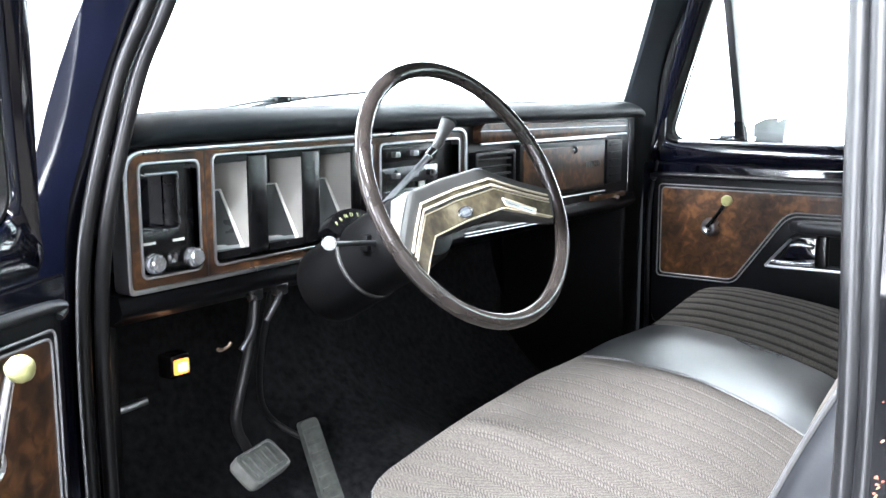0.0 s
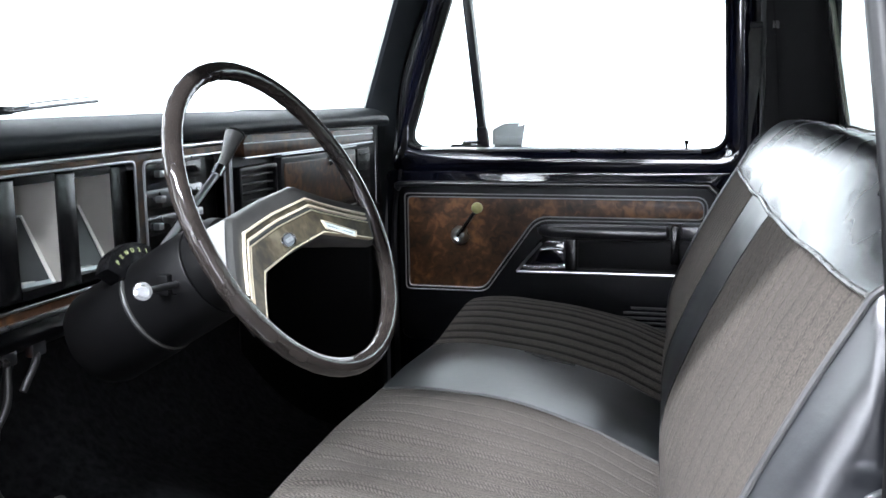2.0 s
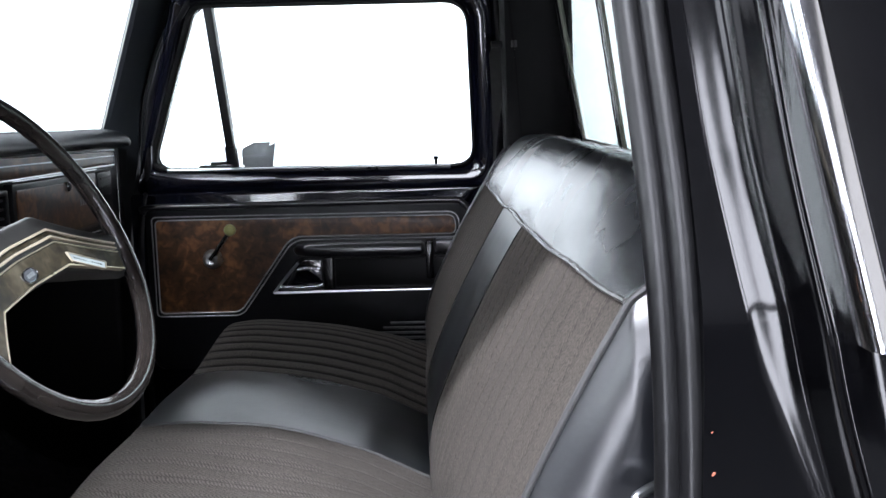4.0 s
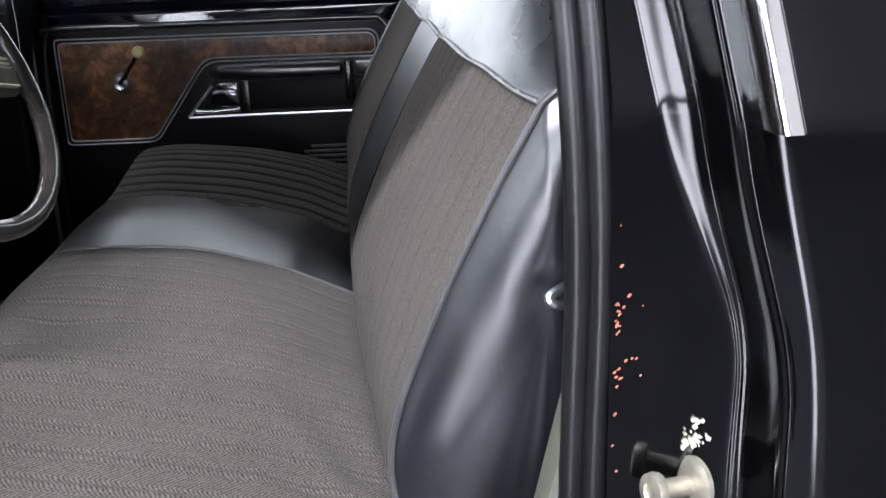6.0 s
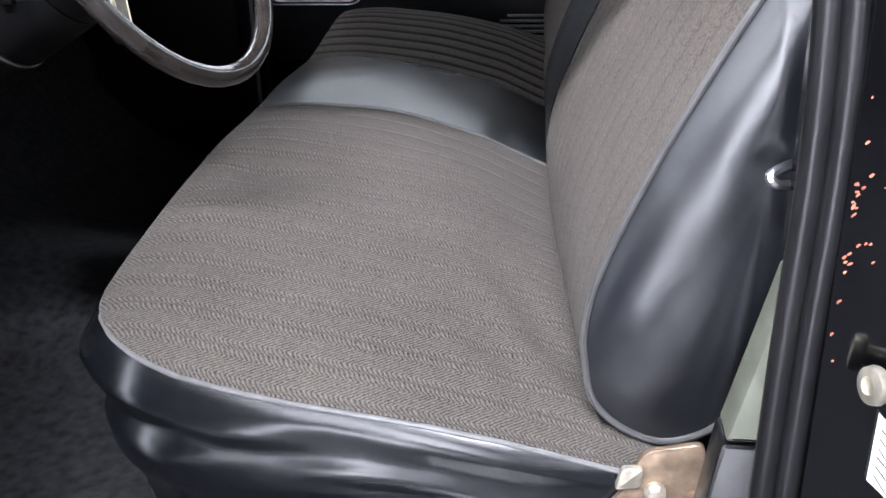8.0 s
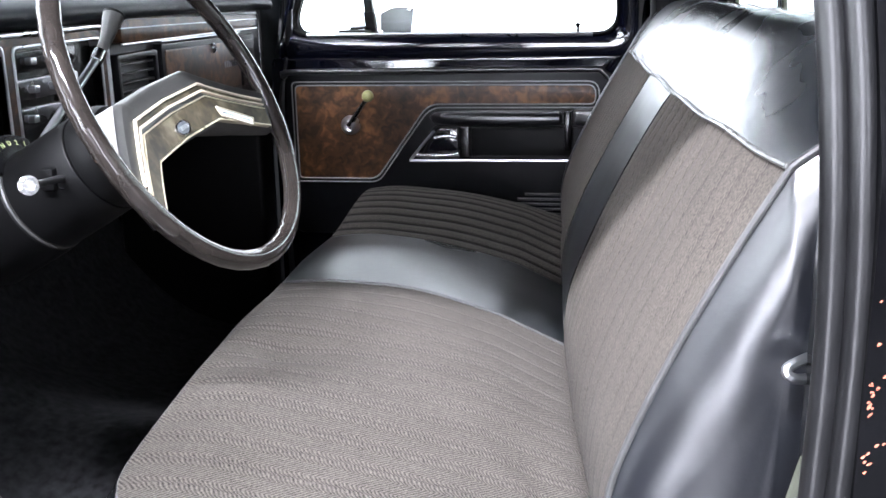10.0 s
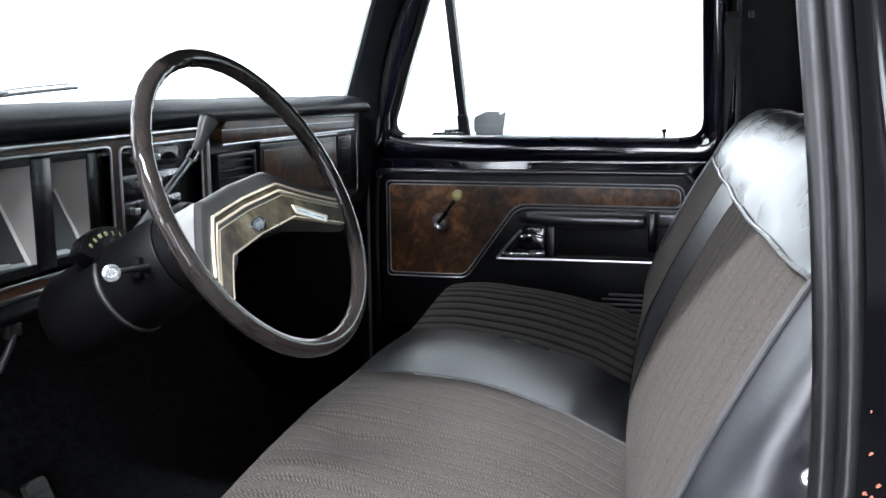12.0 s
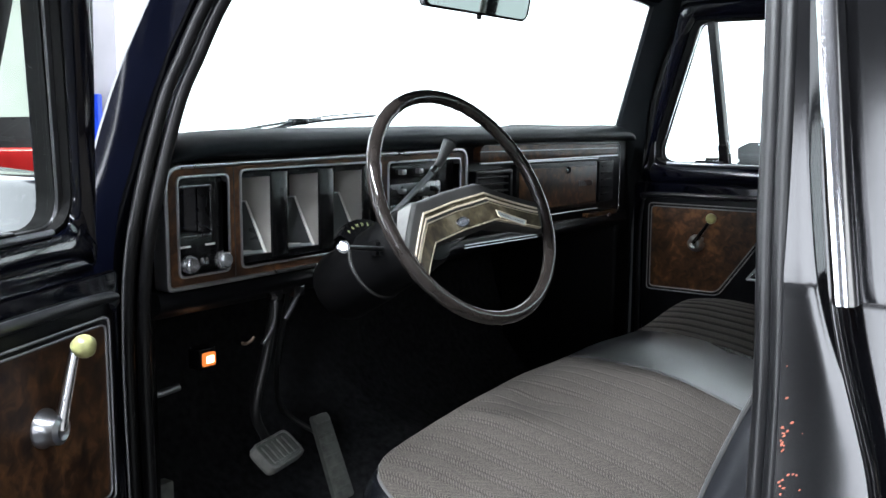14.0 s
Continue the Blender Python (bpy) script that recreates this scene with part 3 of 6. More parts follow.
bm = B(); softring(bm, rpoly([(1.00, 1.40), (2.30, 1.40), (2.35, 1.765), (0.95, 1.765)], [0.04] * 4, 6), rpoly([(1.014, 1.414), (2.286, 1.414), (2.336, 1.751), (0.964, 1.751)], [0.03] * 4, 6), rear, -0.010, 0.003, 0.002)
part("window_frame", bm, PLASTIC, win, "black outer window frame")
bm = B(); softring(bm, rpoly([(1.014, 1.414), (2.286, 1.414), (2.336, 1.751), (0.964, 1.751)], [0.03] * 4, 6), rpoly([(1.022, 1.422), (2.278, 1.422), (2.328, 1.743), (0.972, 1.743)], [0.02] * 4, 6), rear, -0.006, 0.0, 0.001)
part("window_gasket", bm, GASKET, win, "aged yellow-grey glazing gasket")
for y in (1.51, 1.79):
    bm = B(); slab(bm, [(y - 0.016, 1.416), (y + 0.016, 1.416), (y + 0.016, 1.749), (y - 0.016, 1.749)], rear, -0.006, 0.0005, 0.001)
    part("window_post", bm, PLASTIC, win)
    bm = B(); slab(bm, [(y - 0.034, 1.418), (y - 0.018, 1.418), (y - 0.018, 1.747), (y - 0.034, 1.747)], rear, -0.006, -0.0005, 0.0008)
    part("slider_edge", bm, GASKET, win, "pale green edge of the sliding pane")
bm = B(); box(bm, (-0.060, 1.520, 1.560), (-0.048, 1.552, 1.610), 0.003)
part("window_latch", bm, PLASTIC, win, "black sliding window latch")
for a, b in ((0.98, 1.474), (1.526, 1.754), (1.806, 2.33)):
    bm = B(); slab(bm, [(a, 1.416), (b, 1.416), (b, 1.749), (a, 1.749)], rear, -0.008, -0.005)
    ob = part("pane", bm, TINT, win, smooth=0)
    ob.visible_shadow = False

# windscreen
bm = B()
slab(bm, [(0.79, 1.445), (2.51, 1.445), (2.42, 1.815), (0.88, 1.815)], lambda u, v, d: V((-1.165 + 0.40 * (v - 1.46) + d, u, v)), 0.0, 0.005)
ob = tagged(part("windscreen", bm, PANE, smooth=0), "clear laminated windscreen glass", "windscreen", kind="structure")
ob.visible_shadow = False
# cowl outside below the glass
bm = B()
box(bm, (-1.70, 0.76, 1.28), (-1.24, 2.54, 1.365), 0.02, 3)
tagged(part("cowl", bm, BODY), "black painted cowl below the windscreen", "cowl", kind="structure")
# ---------------------------------------------------------------- bench seat
SEAT_L, SEAT_R, SEAT_MID = 0.9015, 2.445, 1.695
STRIP_A, STRIP_B = 1.56, 1.885
RIB = 0.041
BACK_RIB = 0.043


def rib(y, step=RIB):
    """Flat ribs with a narrow stitched ridge between shallow grooves."""
    d = abs((y - STRIP_A + step / 2) % step - step / 2)
    return 0.0010 * math.exp(-(d / 0.0026) ** 2) - 0.0009 * math.exp(-((d - 0.005) / 0.0042) ** 2)


def cushion_z(x, y):
    v = min(1.0, (SEAT_MID - y) / 0.7935 if y < SEAT_MID else (y - SEAT_MID) / 0.75)
    back = (x + 0.80) / 0.5
    z = 0.969 - 0.20 * (x + 0.77) + (0.0660 + 0.002 * back) * (1 - v ** (3.26 if y < SEAT_MID else 6.0))
    # fuller, less worn padding on the passenger side
    u = max(0.0, min(1.0, (y - STRIP_B) / 0.56))
    s = min(1.0, u / 0.55)
    z += 0.022 * s * s * (3 - 2 * s) * (1 - max(0.0, (u - 0.55) / 0.45) ** 3) * (1 + 0.7 * max(0.0, back))
    z += 0.0199 * math.exp(-((x + 0.578) / 0.139) ** 2) * (1 - v ** 2)
    k = max(0.0, min(1.0, (y - 1.58) / 0.30))
    z -= 0.010 * k * k * (3 - 2 * k) * (1 - max(0.0, min(1.0, (y - 1.90) / 0.25)))
    # rolled front edge, and the drop into the crease below the backrest
    z -= 0.0105 * max(0.0, (-0.687 - x) / 0.08) ** 2
    z -= 0.0205 * max(0.0, (x + 0.445) / 0.095) ** 1.1 * (1 - v ** 4)
    z -= 0.006 * math.exp(-((x + 0.63) / 0.10) ** 2) * v ** 6 * (y < SEAT_MID)
    z += 0.006 * noise.noise((x * 5, y * 5, 0.3)) - 0.010 * math.exp(-((x + 0.62) / 0.10) ** 2 - ((y - 1.30) / 0.10) ** 2) - 0.019 * math.exp(-((x + 0.715) / 0.055) ** 2 - ((y - 1.30) / 0.05) ** 2)
    # slack folds in the cloth where the sitter slides out
    w = math.exp(-((x + 0.37) / 0.075) ** 2 - ((y - 1.08) / 0.13) ** 2)
    z += w * (0.0032 * math.sin(70 * (x + 0.62 * y)) + 0.003 * noise.noise((x * 22, y * 14, 5.0)))
    return z


def front_x(y):
    """Front edge of the cushion, rounded back at both ends."""
    e = max(0.0, abs(y - SEAT_MID) - (0.677 if y < SEAT_MID else 0.620))
    x = -0.798 + 0.132 * (1 - math.sqrt(max(0.0, 1 - (e / (0.117 if y < SEAT_MID else 0.1305)) ** 2)))
    return x - 0.010 * math.exp(-((y - 1.08) / 0.17) ** 2) + 0.002 * math.sin(y * 13)


seat = thing("bench_seat", (-0.5, SEAT_MID, 0.64), "grey ribbed cloth and black vinyl bench seat across the cab", "bench seat")


def cushion_panel(name, ya, yb, mat, ribbed, label=""):
    bm = B()
    n = max(8, int((yb - ya) / (RIB / (22 if ribbed else 8))))
    rows = []
    ys = [ya + (yb - ya) * j / n for j in range(n + 1)]
    if ya == SEAT_L:
        ys = [ya + 0.0005 * k * k for k in range(9)] + [y for y in ys if y > ya + 0.0345]
    for y in ys:
        row = []
        for i in range(41):
            t = i / 40
            x = front_x(y) + (-0.195 - front_x(y)) * t
            puff = 0.0060 * (abs(math.sin(math.pi * (y - STRIP_A) / RIB)) ** 0.55 - 1.0)
            z = cushion_z(x, y) + ((rib(y) if y < SEAT_MID else puff) * min(1, 12 * t + 0.1) if ribbed else -0.001 + 0.001 * math.sin(math.pi * (y - ya) / (yb - ya)))
            row.append(V((x, y, z)))
        rows.append(row)
    grid(bm, rows)
    return part(name, bm, mat, seat, label, smooth=80)


cushion_panel("cushion_panel", SEAT_L, STRIP_A, CLOTH, True, "grey-brown ribbed herringbone cloth")
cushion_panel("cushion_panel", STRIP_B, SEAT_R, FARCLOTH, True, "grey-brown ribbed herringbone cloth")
cushion_panel("cushion_strip", STRIP_A, STRIP_B, STRIP, False, "smooth black vinyl centre strip")
bm = B(); tube(bm, [V((x, STRIP_A - 0.001, cushion_z(x, STRIP_A) + 0.0005)) for x in [front_x(STRIP_A) + 0.008 + 0.02 * k for k in range(29)]], 0.0028, 8)
part("welt", bm, WELT, seat, "thin grey welt beside the vinyl strip")


def cushion_rim():
    """Top edge of the cushion from its rear driver corner round the front to the passenger side."""
    pts = []
    for i in range(14):
        x = -0.195 + (front_x(SEAT_L) + 0.195) * i / 14
        pts.append((x, SEAT_L))
    for k in range(1, 9):
        pts.append((front_x(SEAT_L + 0.0005 * k * k), SEAT_L + 0.0005 * k * k))
    for j in range(61):
        y = SEAT_L + 0.04 + (SEAT_R - SEAT_L - 0.04) * j / 60
        pts.append((front_x(y), y))
    for i in range(13, -1, -1):
        x = -0.195 + (front_x(SEAT_R) + 0.195) * i / 14
        pts.append((x, SEAT_R))
    return [V((x, y, cushion_z(x, y) - 0.004)) for x, y in pts]


rim = cushion_rim()
bm = B(); tube(bm, rim, 0.0032, 8)
part("piping", bm, PIPING, seat, "light grey piping along the cushion edge")
# vinyl skirt with slack folds
bm = B()
rows = []
for i, p in enumerate(rim):
    turn = min(1.0, (p.y - SEAT_L) / 0.035, (SEAT_R - p.y) / 0.035)
    nrm = V((-turn, (-1 if p.y < SEAT_MID else 1) * (1 - turn), 0)).normalized() * (0.55 + 0.45 * turn) * max(0.0, min(1.0, (-0.245 - p.x) / 0.10))
    row = []
    for k in range(25):
        t = k / 24
        bulge = 0.010 * math.sqrt(1 - (1 - min(1.0, t * 7)) ** 2) + 0.016 * math.sin(math.pi * min(1, t * 1.15)) + 0.006 * math.sin(14 * t + 5 * p.x + 3 * p.y) * math.sin(math.pi * t) - 0.03 * t * t
        bulge += (0.005 * math.sin(24 * p.x + 8 * p.y + 10 * t + 5 * noise.noise((p.x * 3, p.y * 3, 0.7))) + 0.012 * noise.noise((p.x * 4, p.y * 4, t * 7)) + 0.006 * noise.noise((p.x * 13 + 2 * t, p.y * 13, t * 3))) * math.sin(math.pi * min(1.0, t * 1.4))
        row.append(p + nrm * bulge + V((0, 0, -t * (p.z - 0.755))))
    rows.append(row)
grid(bm, rows)
part("cushion_skirt", bm, ROLLVINYL, seat, "black vinyl skirt with slack folds", smooth=80)
bm = B(); box(bm, (-0.72, 1.0, 0.66), (-0.25, 2.36, 0.78), 0.01)
part("seat_base", bm, PLASTIC, seat)

# backrest: one profile swept across, set back towards both ends
BACK = curve([(-0.325, 0, 0.86), (-0.352, 0, 0.93), (-0.350, 0, 1.02), (-0.315, 0, 1.12), (-0.262, 0, 1.23), (-0.208, 0, 1.325)], 8)
HEAD = curve([(-0.208, 0, 1.325), (-0.186, 0, 1.365), (-0.158, 0, 1.405), (-0.122, 0, 1.432), (-0.085, 0, 1.432), (-0.055, 0, 1.405), (-0.040, 0, 1.34), (-0.045, 0, 1.20), (-0.07, 0, 0.86)], 6)


def back_point(p, y, ribbed=0.0):
    v = min(1.0, abs(y - SEAT_MID) / 0.735)
    f = max(0.0, min(1.0, (-0.07 - p.x) / 0.13))
    sag = (0.026 if y < SEAT_MID else 0.012) * v ** 2.6 * f - 0.042 * (y - SEAT_MID) + 0.004 * noise.noise((y * 4, p.z * 5, 2.0)) * f
    # the roll turns away at the driver's end
    roll = max(0.0, (1.32 - y) / 0.37) ** 2 * max(0.0, min(1.0, (p.z - 1.325) / 0.07)) * max(0.0, min(1.0, (-0.05 - p.x) / 0.05))
    return V((p.x + sag - ribbed + 0.042 * roll, y, p.z - 0.004 * roll - 0.012 * v ** 6 * max(0.0, min(1.0, (p.z - 1.33) / 0.1)) + (0.0018 * math.sin(y * 23) if abs(p.z - 1.325) < 0.012 else 0)))


BL, BR = 0.952, 2.430
BACK_A, BACK_B = 1.56, 1.84


def back_panel(name, prof, ya, yb, mat, ribbed, label=""):
    bm = B()
    n = max(10, int((yb - ya) / (RIB / 22)))
    if not ribbed:
        n = max(10, n // 7)
    rows = []
    for j in range(n + 1):
        y = ya + (yb - ya) * j / n
        rows.append([back_point(p, y, (0.0052 * min(1.0, 0.2 + 0.8 * max(0.0, y - 1.10) / 0.25) * (abs(math.sin(math.pi * (y - STRIP_A) / BACK_RIB)) ** 0.5 - 1.0) if ribbed else -0.001)) for p in prof])
    grid(bm, rows)
    return part(name, bm, mat, seat, label, smooth=80)


back_panel("backrest_panel", BACK, BL, STRIP_A, BACKCLOTH, True, "grey-brown ribbed herringbone cloth")
back_panel("backrest_panel", BACK, BACK_B, BR, BACKCLOTH, True, "grey-brown ribbed herringbone cloth")
back_panel("backrest_strip", BACK, BACK_A, BACK_B, STRIP, False, "smooth black vinyl centre strip")
back_panel("backrest_top", HEAD, BL, BR, ROLLVINYL, False, "padded black vinyl roll with a highlight")
bm = B(); tube(bm, [back_point(BACK[-1], BL + (BR - BL) * j / 60) + V((-0.003, 0, 0.0)) for j in range(61)], 0.0030, 8)
part("piping", bm, PIPING, seat, "light grey piping below the vinyl roll")
CREST = min(range(len(HEAD)), key=lambda i: abs(HEAD[i].x + 0.078))
bm = B(); tube(bm, [back_point(HEAD[CREST], BL + 0.01 + (BR - BL - 0.02) * j / 60) + V((0, 0, 0.003 + 0.0015 * math.sin(j * 0.9))) for j in range(61)], 0.0036, 8)
part("piping", bm, PIPING, seat, "light grey piping along the top of the roll")
# end panels of the backrest
for y, s in ((BL, -1), (BR, 1)):
    ring = [back_point(p, y) for p in BACK] + [back_point(p, y) for p in HEAD[1:]]
    ring = [p for p in ring if not (p.z < 0.965)]
    ring = ring[:-1] + [V((-0.10, y, 1.04))]
    low = [(-0.118, 0.995), (-0.146, 0.938), (-0.164, 0.891), (-0.194, 0.870), (-0.228, 0.866), (-0.266, 0.885), (-0.290, 0.917)]
    loop = curve([V((x, y, z)) for x, z in low] + [ring[0]], 5)[:-1] + ring
    c = sum(loop, V()) / len(loop)
    bm = B()
    rows = []
    for k in range(15):
        t = 0.985 * (k / 14) ** 1.4
        o = 0.034 * (1 - (1 - t) ** 3.2)
        row = []
        for p in loop:
            q = p.lerp(c, t)
            ang = math.atan2(p.z - c.z, p.x - c.x)
            # puckers gathered at the rounded foot, broad dents higher up
            pucker = math.exp(-((p.z - 0.86) / 0.05) ** 2) * math.sin(19 * ang + 3 * noise.noise((p.x * 20, 0, p.z * 20))) * 0.0042 * min(1.0, t * 9) * (1 - t) ** 2
            dent = (0.0055 * noise.noise((q.x * 9, q.z * 6, 1.5)) + 0.0024 * noise.noise((q.x * 24, q.z * 17, 4.5))) * max(0.1, min(1.0, (1.24 - q.z) / 0.12))
            lean = 0.20 * max(0.0, q.x + 0.13 + 0.30 * (1.3 - q.z)) * max(0.0, min(1.0, (q.z - 1.02) / 0.15)) * min(1.0, t * 5)
            row.append(q + V((0, s * (o - lean + pucker + dent * min(1.0, t * 6)), 0)))
        rows.append(row)
    vs = grid(bm, rows, close_v=True)
    bm.faces.new(vs[-1])
    part("side_panel", bm, SIDEVINYL, seat, "black vinyl end panel of the backrest", smooth=80)
    bm = B(); tube(bm, [p + V((0, s * 0.002, 0)) for p in loop], 0.0036, 8, closed=True)
    part("piping", bm, WELT if s < 0 else VINYL, seat, "dark grey piping round the end panel")
# fold-forward clip on the end panel
bm = B()
tube(bm, curve([(-0.120, 0.925, 1.170), (-0.140, 0.902, 1.174), (-0.156, 0.892, 1.168), (-0.148, 0.892, 1.160), (-0.120, 0.912, 1.156)], 5), 0.0045, 8)
part("backrest_clip", bm, SATIN, seat, "chromed backrest release clip")
# hinge bracket at the driver end
br = [(-0.238, 0.872), (-0.182, 0.886), (-0.178, 0.848), (-0.198, 0.802), (-0.240, 0.762), (-0.33, 0.730), (-0.40, 0.715), (-0.40, 0.748), (-0.32, 0.772), (-0.272, 0.802), (-0.248, 0.836)]
bm = B(); slab(bm, rpoly(br, 0.010, 3), lambda u, v, d: V((u - 0.004, 0.897 - d, v + 0.020)), 0.0, 0.006, 0.0015)
hinge = part("hinge_bracket", bm, RUST, seat, "worn brownish steel hinge bracket")
for x, z in ((-0.224, 0.830), (-0.204, 0.809), (-0.292, 0.770)):
    bm = B(); lathe(bm, [(0.0105, 0), (0.0105, 0.006), (0.007, 0.010), (0.0, 0.011)], (x - 0.004, 0.891, z + 0.020), (0, -1, 0), 14)
    part("bolt", bm, STEEL, hinge)
bm = B(); slab(bm, rpoly([(-0.262, 0.842), (-0.238, 0.846), (-0.236, 0.868), (-0.256, 0.866)], 0.004, 3), lambda u, v, d: V((u - 0.004, 0.893 - d, v + 0.010)), 0.0, 0.008, 0.002)
part("hinge_tab", bm, STEEL, hinge)
bm = B(); lathe(bm, [(0.007, 0), (0.007, 0.014), (0.005, 0.018), (0, 0.019)], (-0.192, 0.891, 0.846), (0, -1, 0), 12)
part("pivot_pin", bm, RUST, hinge)

# ---------------------------------------------------------------- steering column and wheel
WC = V((-0.7552, 1.1449, 1.3572))
WN = V((math.cos(radians(27.1)) * math.cos(radians(-6.0)), math.cos(radians(27.1)) * math.sin(radians(-6.0)), math.sin(radians(27.1))))
WA = V((0, 0, 1)).cross(WN).normalized()
WB = WN.cross(WA)
TURNED = radians(8.9)


def whl(a, b, d):
    """A point in the wheel's plane, turned with the wheel."""
    c, s_ = math.cos(TURNED), math.sin(TURNED)
    return WC + (a * c - b * s_) * WA + (a * s_ + b * c) * WB + d * WN


wheel = thing("steering_wheel", WC - 0.05 * WN, "dark brown two-spoke steering wheel with a burl hub pad", "steering wheel")
bm = B()
R0 = 0.1892
rows = []
for k in range(288):
    t = k * 2 * math.pi / 288
    c = whl(R0 * math.cos(t), R0 * math.sin(t), 0)
    out = (c - WC).normalized()
    # finger grips: shallow scallops, deepest at the back and inside
    wave = math.cos(48 * t)
    rows.append([c + (0.0112 + 0.00018 * wave * (1.4 - math.sin(q)) + (0.0003 * wave if math.cos(q) < -0.3 and math.sin(t) > 0.5 else 0)) * math.cos(q) * out + (0.0108 + 0.0001 * wave * (1 - math.sin(q))) * math.sin(q) * WN for q in [j * 2 * math.pi / 18 for j in range(18)]])
grid(bm, rows, close_u=True, close_v=True)
part("rim", bm, RIM, wheel, "glossy dark brown moulded rim")
# hub pad: trapezoid body, raised towards the ends of its spokes


def dish(a):
    return -0.019 + 0.024 * min(1.0, (abs(a) / 0.185)) ** 2.2


top = [(-0.181, -0.040), (-0.136, -0.003), (-0.091, 0.033), (-0.012, 0.036), (0.067, 0.033), (0.126, -0.006), (0.181, -0.040)]
bot = [(-0.164, -0.088), (-0.131, -0.064), (-0.098, -0.041), (-0.012, -0.038), (0.070, -0.041), (0.118, -0.063), (0.164, -0.088)]


def padline(t, n=48):
    """Rows across the pad: t is 0 on its top edge and 1 on its bottom edge."""
    out = []
    for i in range(n + 1):
        f = i / n * 6
        k = min(5, int(f))
        q = f - k
        a = V(top[k]).lerp(V(top[k + 1]), q)
        b = V(bot[k]).lerp(V(bot[k + 1]), q)
        out.append(a.lerp(b, t))
    return out


bm = B()
rows = []
for t, d in ((0.0, -0.060), (0.0, -0.008), (0.04, -0.002), (0.10, 0.0), (0.30, 0.001), (0.60, 0.0), (0.90, 0.0), (0.97, -0.003), (1.0, -0.010), (1.0, -0.045)):
    rows.append([whl(p.x, p.y, dish(p.x) + d * (1 if d > -0.02 else 1.05 - 0.75 * (abs(p.x) / 0.185) ** 1.3)) for p in padline(t)])
grid(bm, rows, close_u=True)
pad_ob = part("hub_pad", bm, WHEELGREY, wheel, "dark grey padded hub with drooping spokes")
# left part of the pad's side: door light put in as pale grey
bm = B()
rows = []
for t, d in ((0.0, -0.058), (0.0, -0.010)):
    rows.append([whl(p.x - 0.0012, p.y + 0.0012, dish(p.x) + d * (1 if d > -0.02 else 1.05 - 0.75 * (abs(p.x) / 0.185) ** 1.3)) for p in padline(t)][:17])
grid(bm, rows)
part("pad_side", bm, PADSIDELIT, pad_ob, "hub pad side coloured pale as if lit from the door")
for t0, t1, h, m_, nm, lb in ((0.285, 0.325, 0.0035, CREAM, "trim_line", "cream trim line"), (0.33, 0.405, 0.0015, WHEELWOOD, "trim_band", "pale burl-wood band"), (0.41, 0.450, 0.0030, CREAM, "trim_line", "cream trim line"), (0.515, 0.535, 0.0030, GOLD, "trim_line", "thin gold trim line"), (0.54, 0.93, 0.0022, WHEELWOOD, "inlay", "pale burl-wood inlay"), (0.935, 0.965, 0.0028, GOLD, "trim_line", "thin gold trim line")):
    bm = B()
    rows = []
    for t, d in ((t0, -0.004), (t0, h - 0.0006), (t0 + 0.003, h), (t1 - 0.003, h), (t1, h - 0.0006), (t1, -0.004)):
        rows.append([whl(p.x, p.y, dish(p.x) + d + 0.001) for p in padline(t)][2:-2])
    vs = grid(bm, rows, close_u=True)
    part(nm, bm, m_, pad_ob, lb)
bm = B()
rows = []
for r, d in ((0.0165, 0.002), (0.0165, 0.0050), (0.0150, 0.0062), (0.0135, 0.0048), (0.0001, 0.0048)):
    rows.append([whl(-0.0126 + r * math.cos(k * math.pi / 14), -0.0223 + 0.55 * r * math.sin(k * math.pi / 14), dish(0.01) + d) for k in range(28)])
grid(bm, rows, close_v=True)
em = part("emblem", bm, CHROME, wheel, "chrome oval emblem")
bm = B()
rows = []
for r, d in ((0.0128, 0.0049), (0.0128, 0.0056), (0.0001, 0.0058)):
    rows.append([whl(-0.0126 + r * math.cos(k * math.pi / 14), -0.0223 + 0.52 * r * math.sin(k * math.pi / 14), dish(0.01) + d) for k in range(28)])
grid(bm, rows, close_v=True)
part("emblem_field", bm, EMBLEM, em, "slate blue emblem field")
bm = B()
for a, wd in ((-0.0065, 0.0028), (-0.002, 0.0022), (0.0022, 0.0022), (0.0066, 0.0026)):
    slab(bm, [(-0.0126 + a - wd / 2, -0.0248), (-0.0126 + a + wd / 2, -0.0248), (-0.0126 + a + wd / 2, -0.0198), (-0.0126 + a - wd / 2, -0.0198)], lambda u, v, d: whl(u, v, dish(0.01) + d), 0.0054, 0.0064)
part("emblem_bars", bm, SATIN, em)
# badge on the right spoke: frame with unreadable lettering as bars
def onspoke(u, v, d):
    """u along the right spoke from the pad's corner, v across it."""
    a = V((0.062, -0.0165)) + u * V((0.83, -0.557)) + v * V((0.557, 0.83))
    return whl(a.x, a.y, dish(a.x) + d)
bm = B(); softring(bm, rpoly([(0.022, -0.0085), (0.078, -0.0085), (0.080, 0.0025), (0.014, 0.0025)], 0.002, 2), rpoly([(0.0235, -0.007), (0.0765, -0.007), (0.078, 0.001), (0.0165, 0.001)], 0.002, 2), onspoke, 0.001, 0.0055, 0.001)
bd = part("badge", bm, CREAM, wheel, "framed cream and dark spoke badge")
bm = B(); slab(bm, [(0.0235, -0.007), (0.0765, -0.007), (0.078, 0.001), (0.0165, 0.001)], onspoke, 0.001, 0.0042)
part("badge_field", bm, SATIN, bd)
bm = B()
u = 0.026
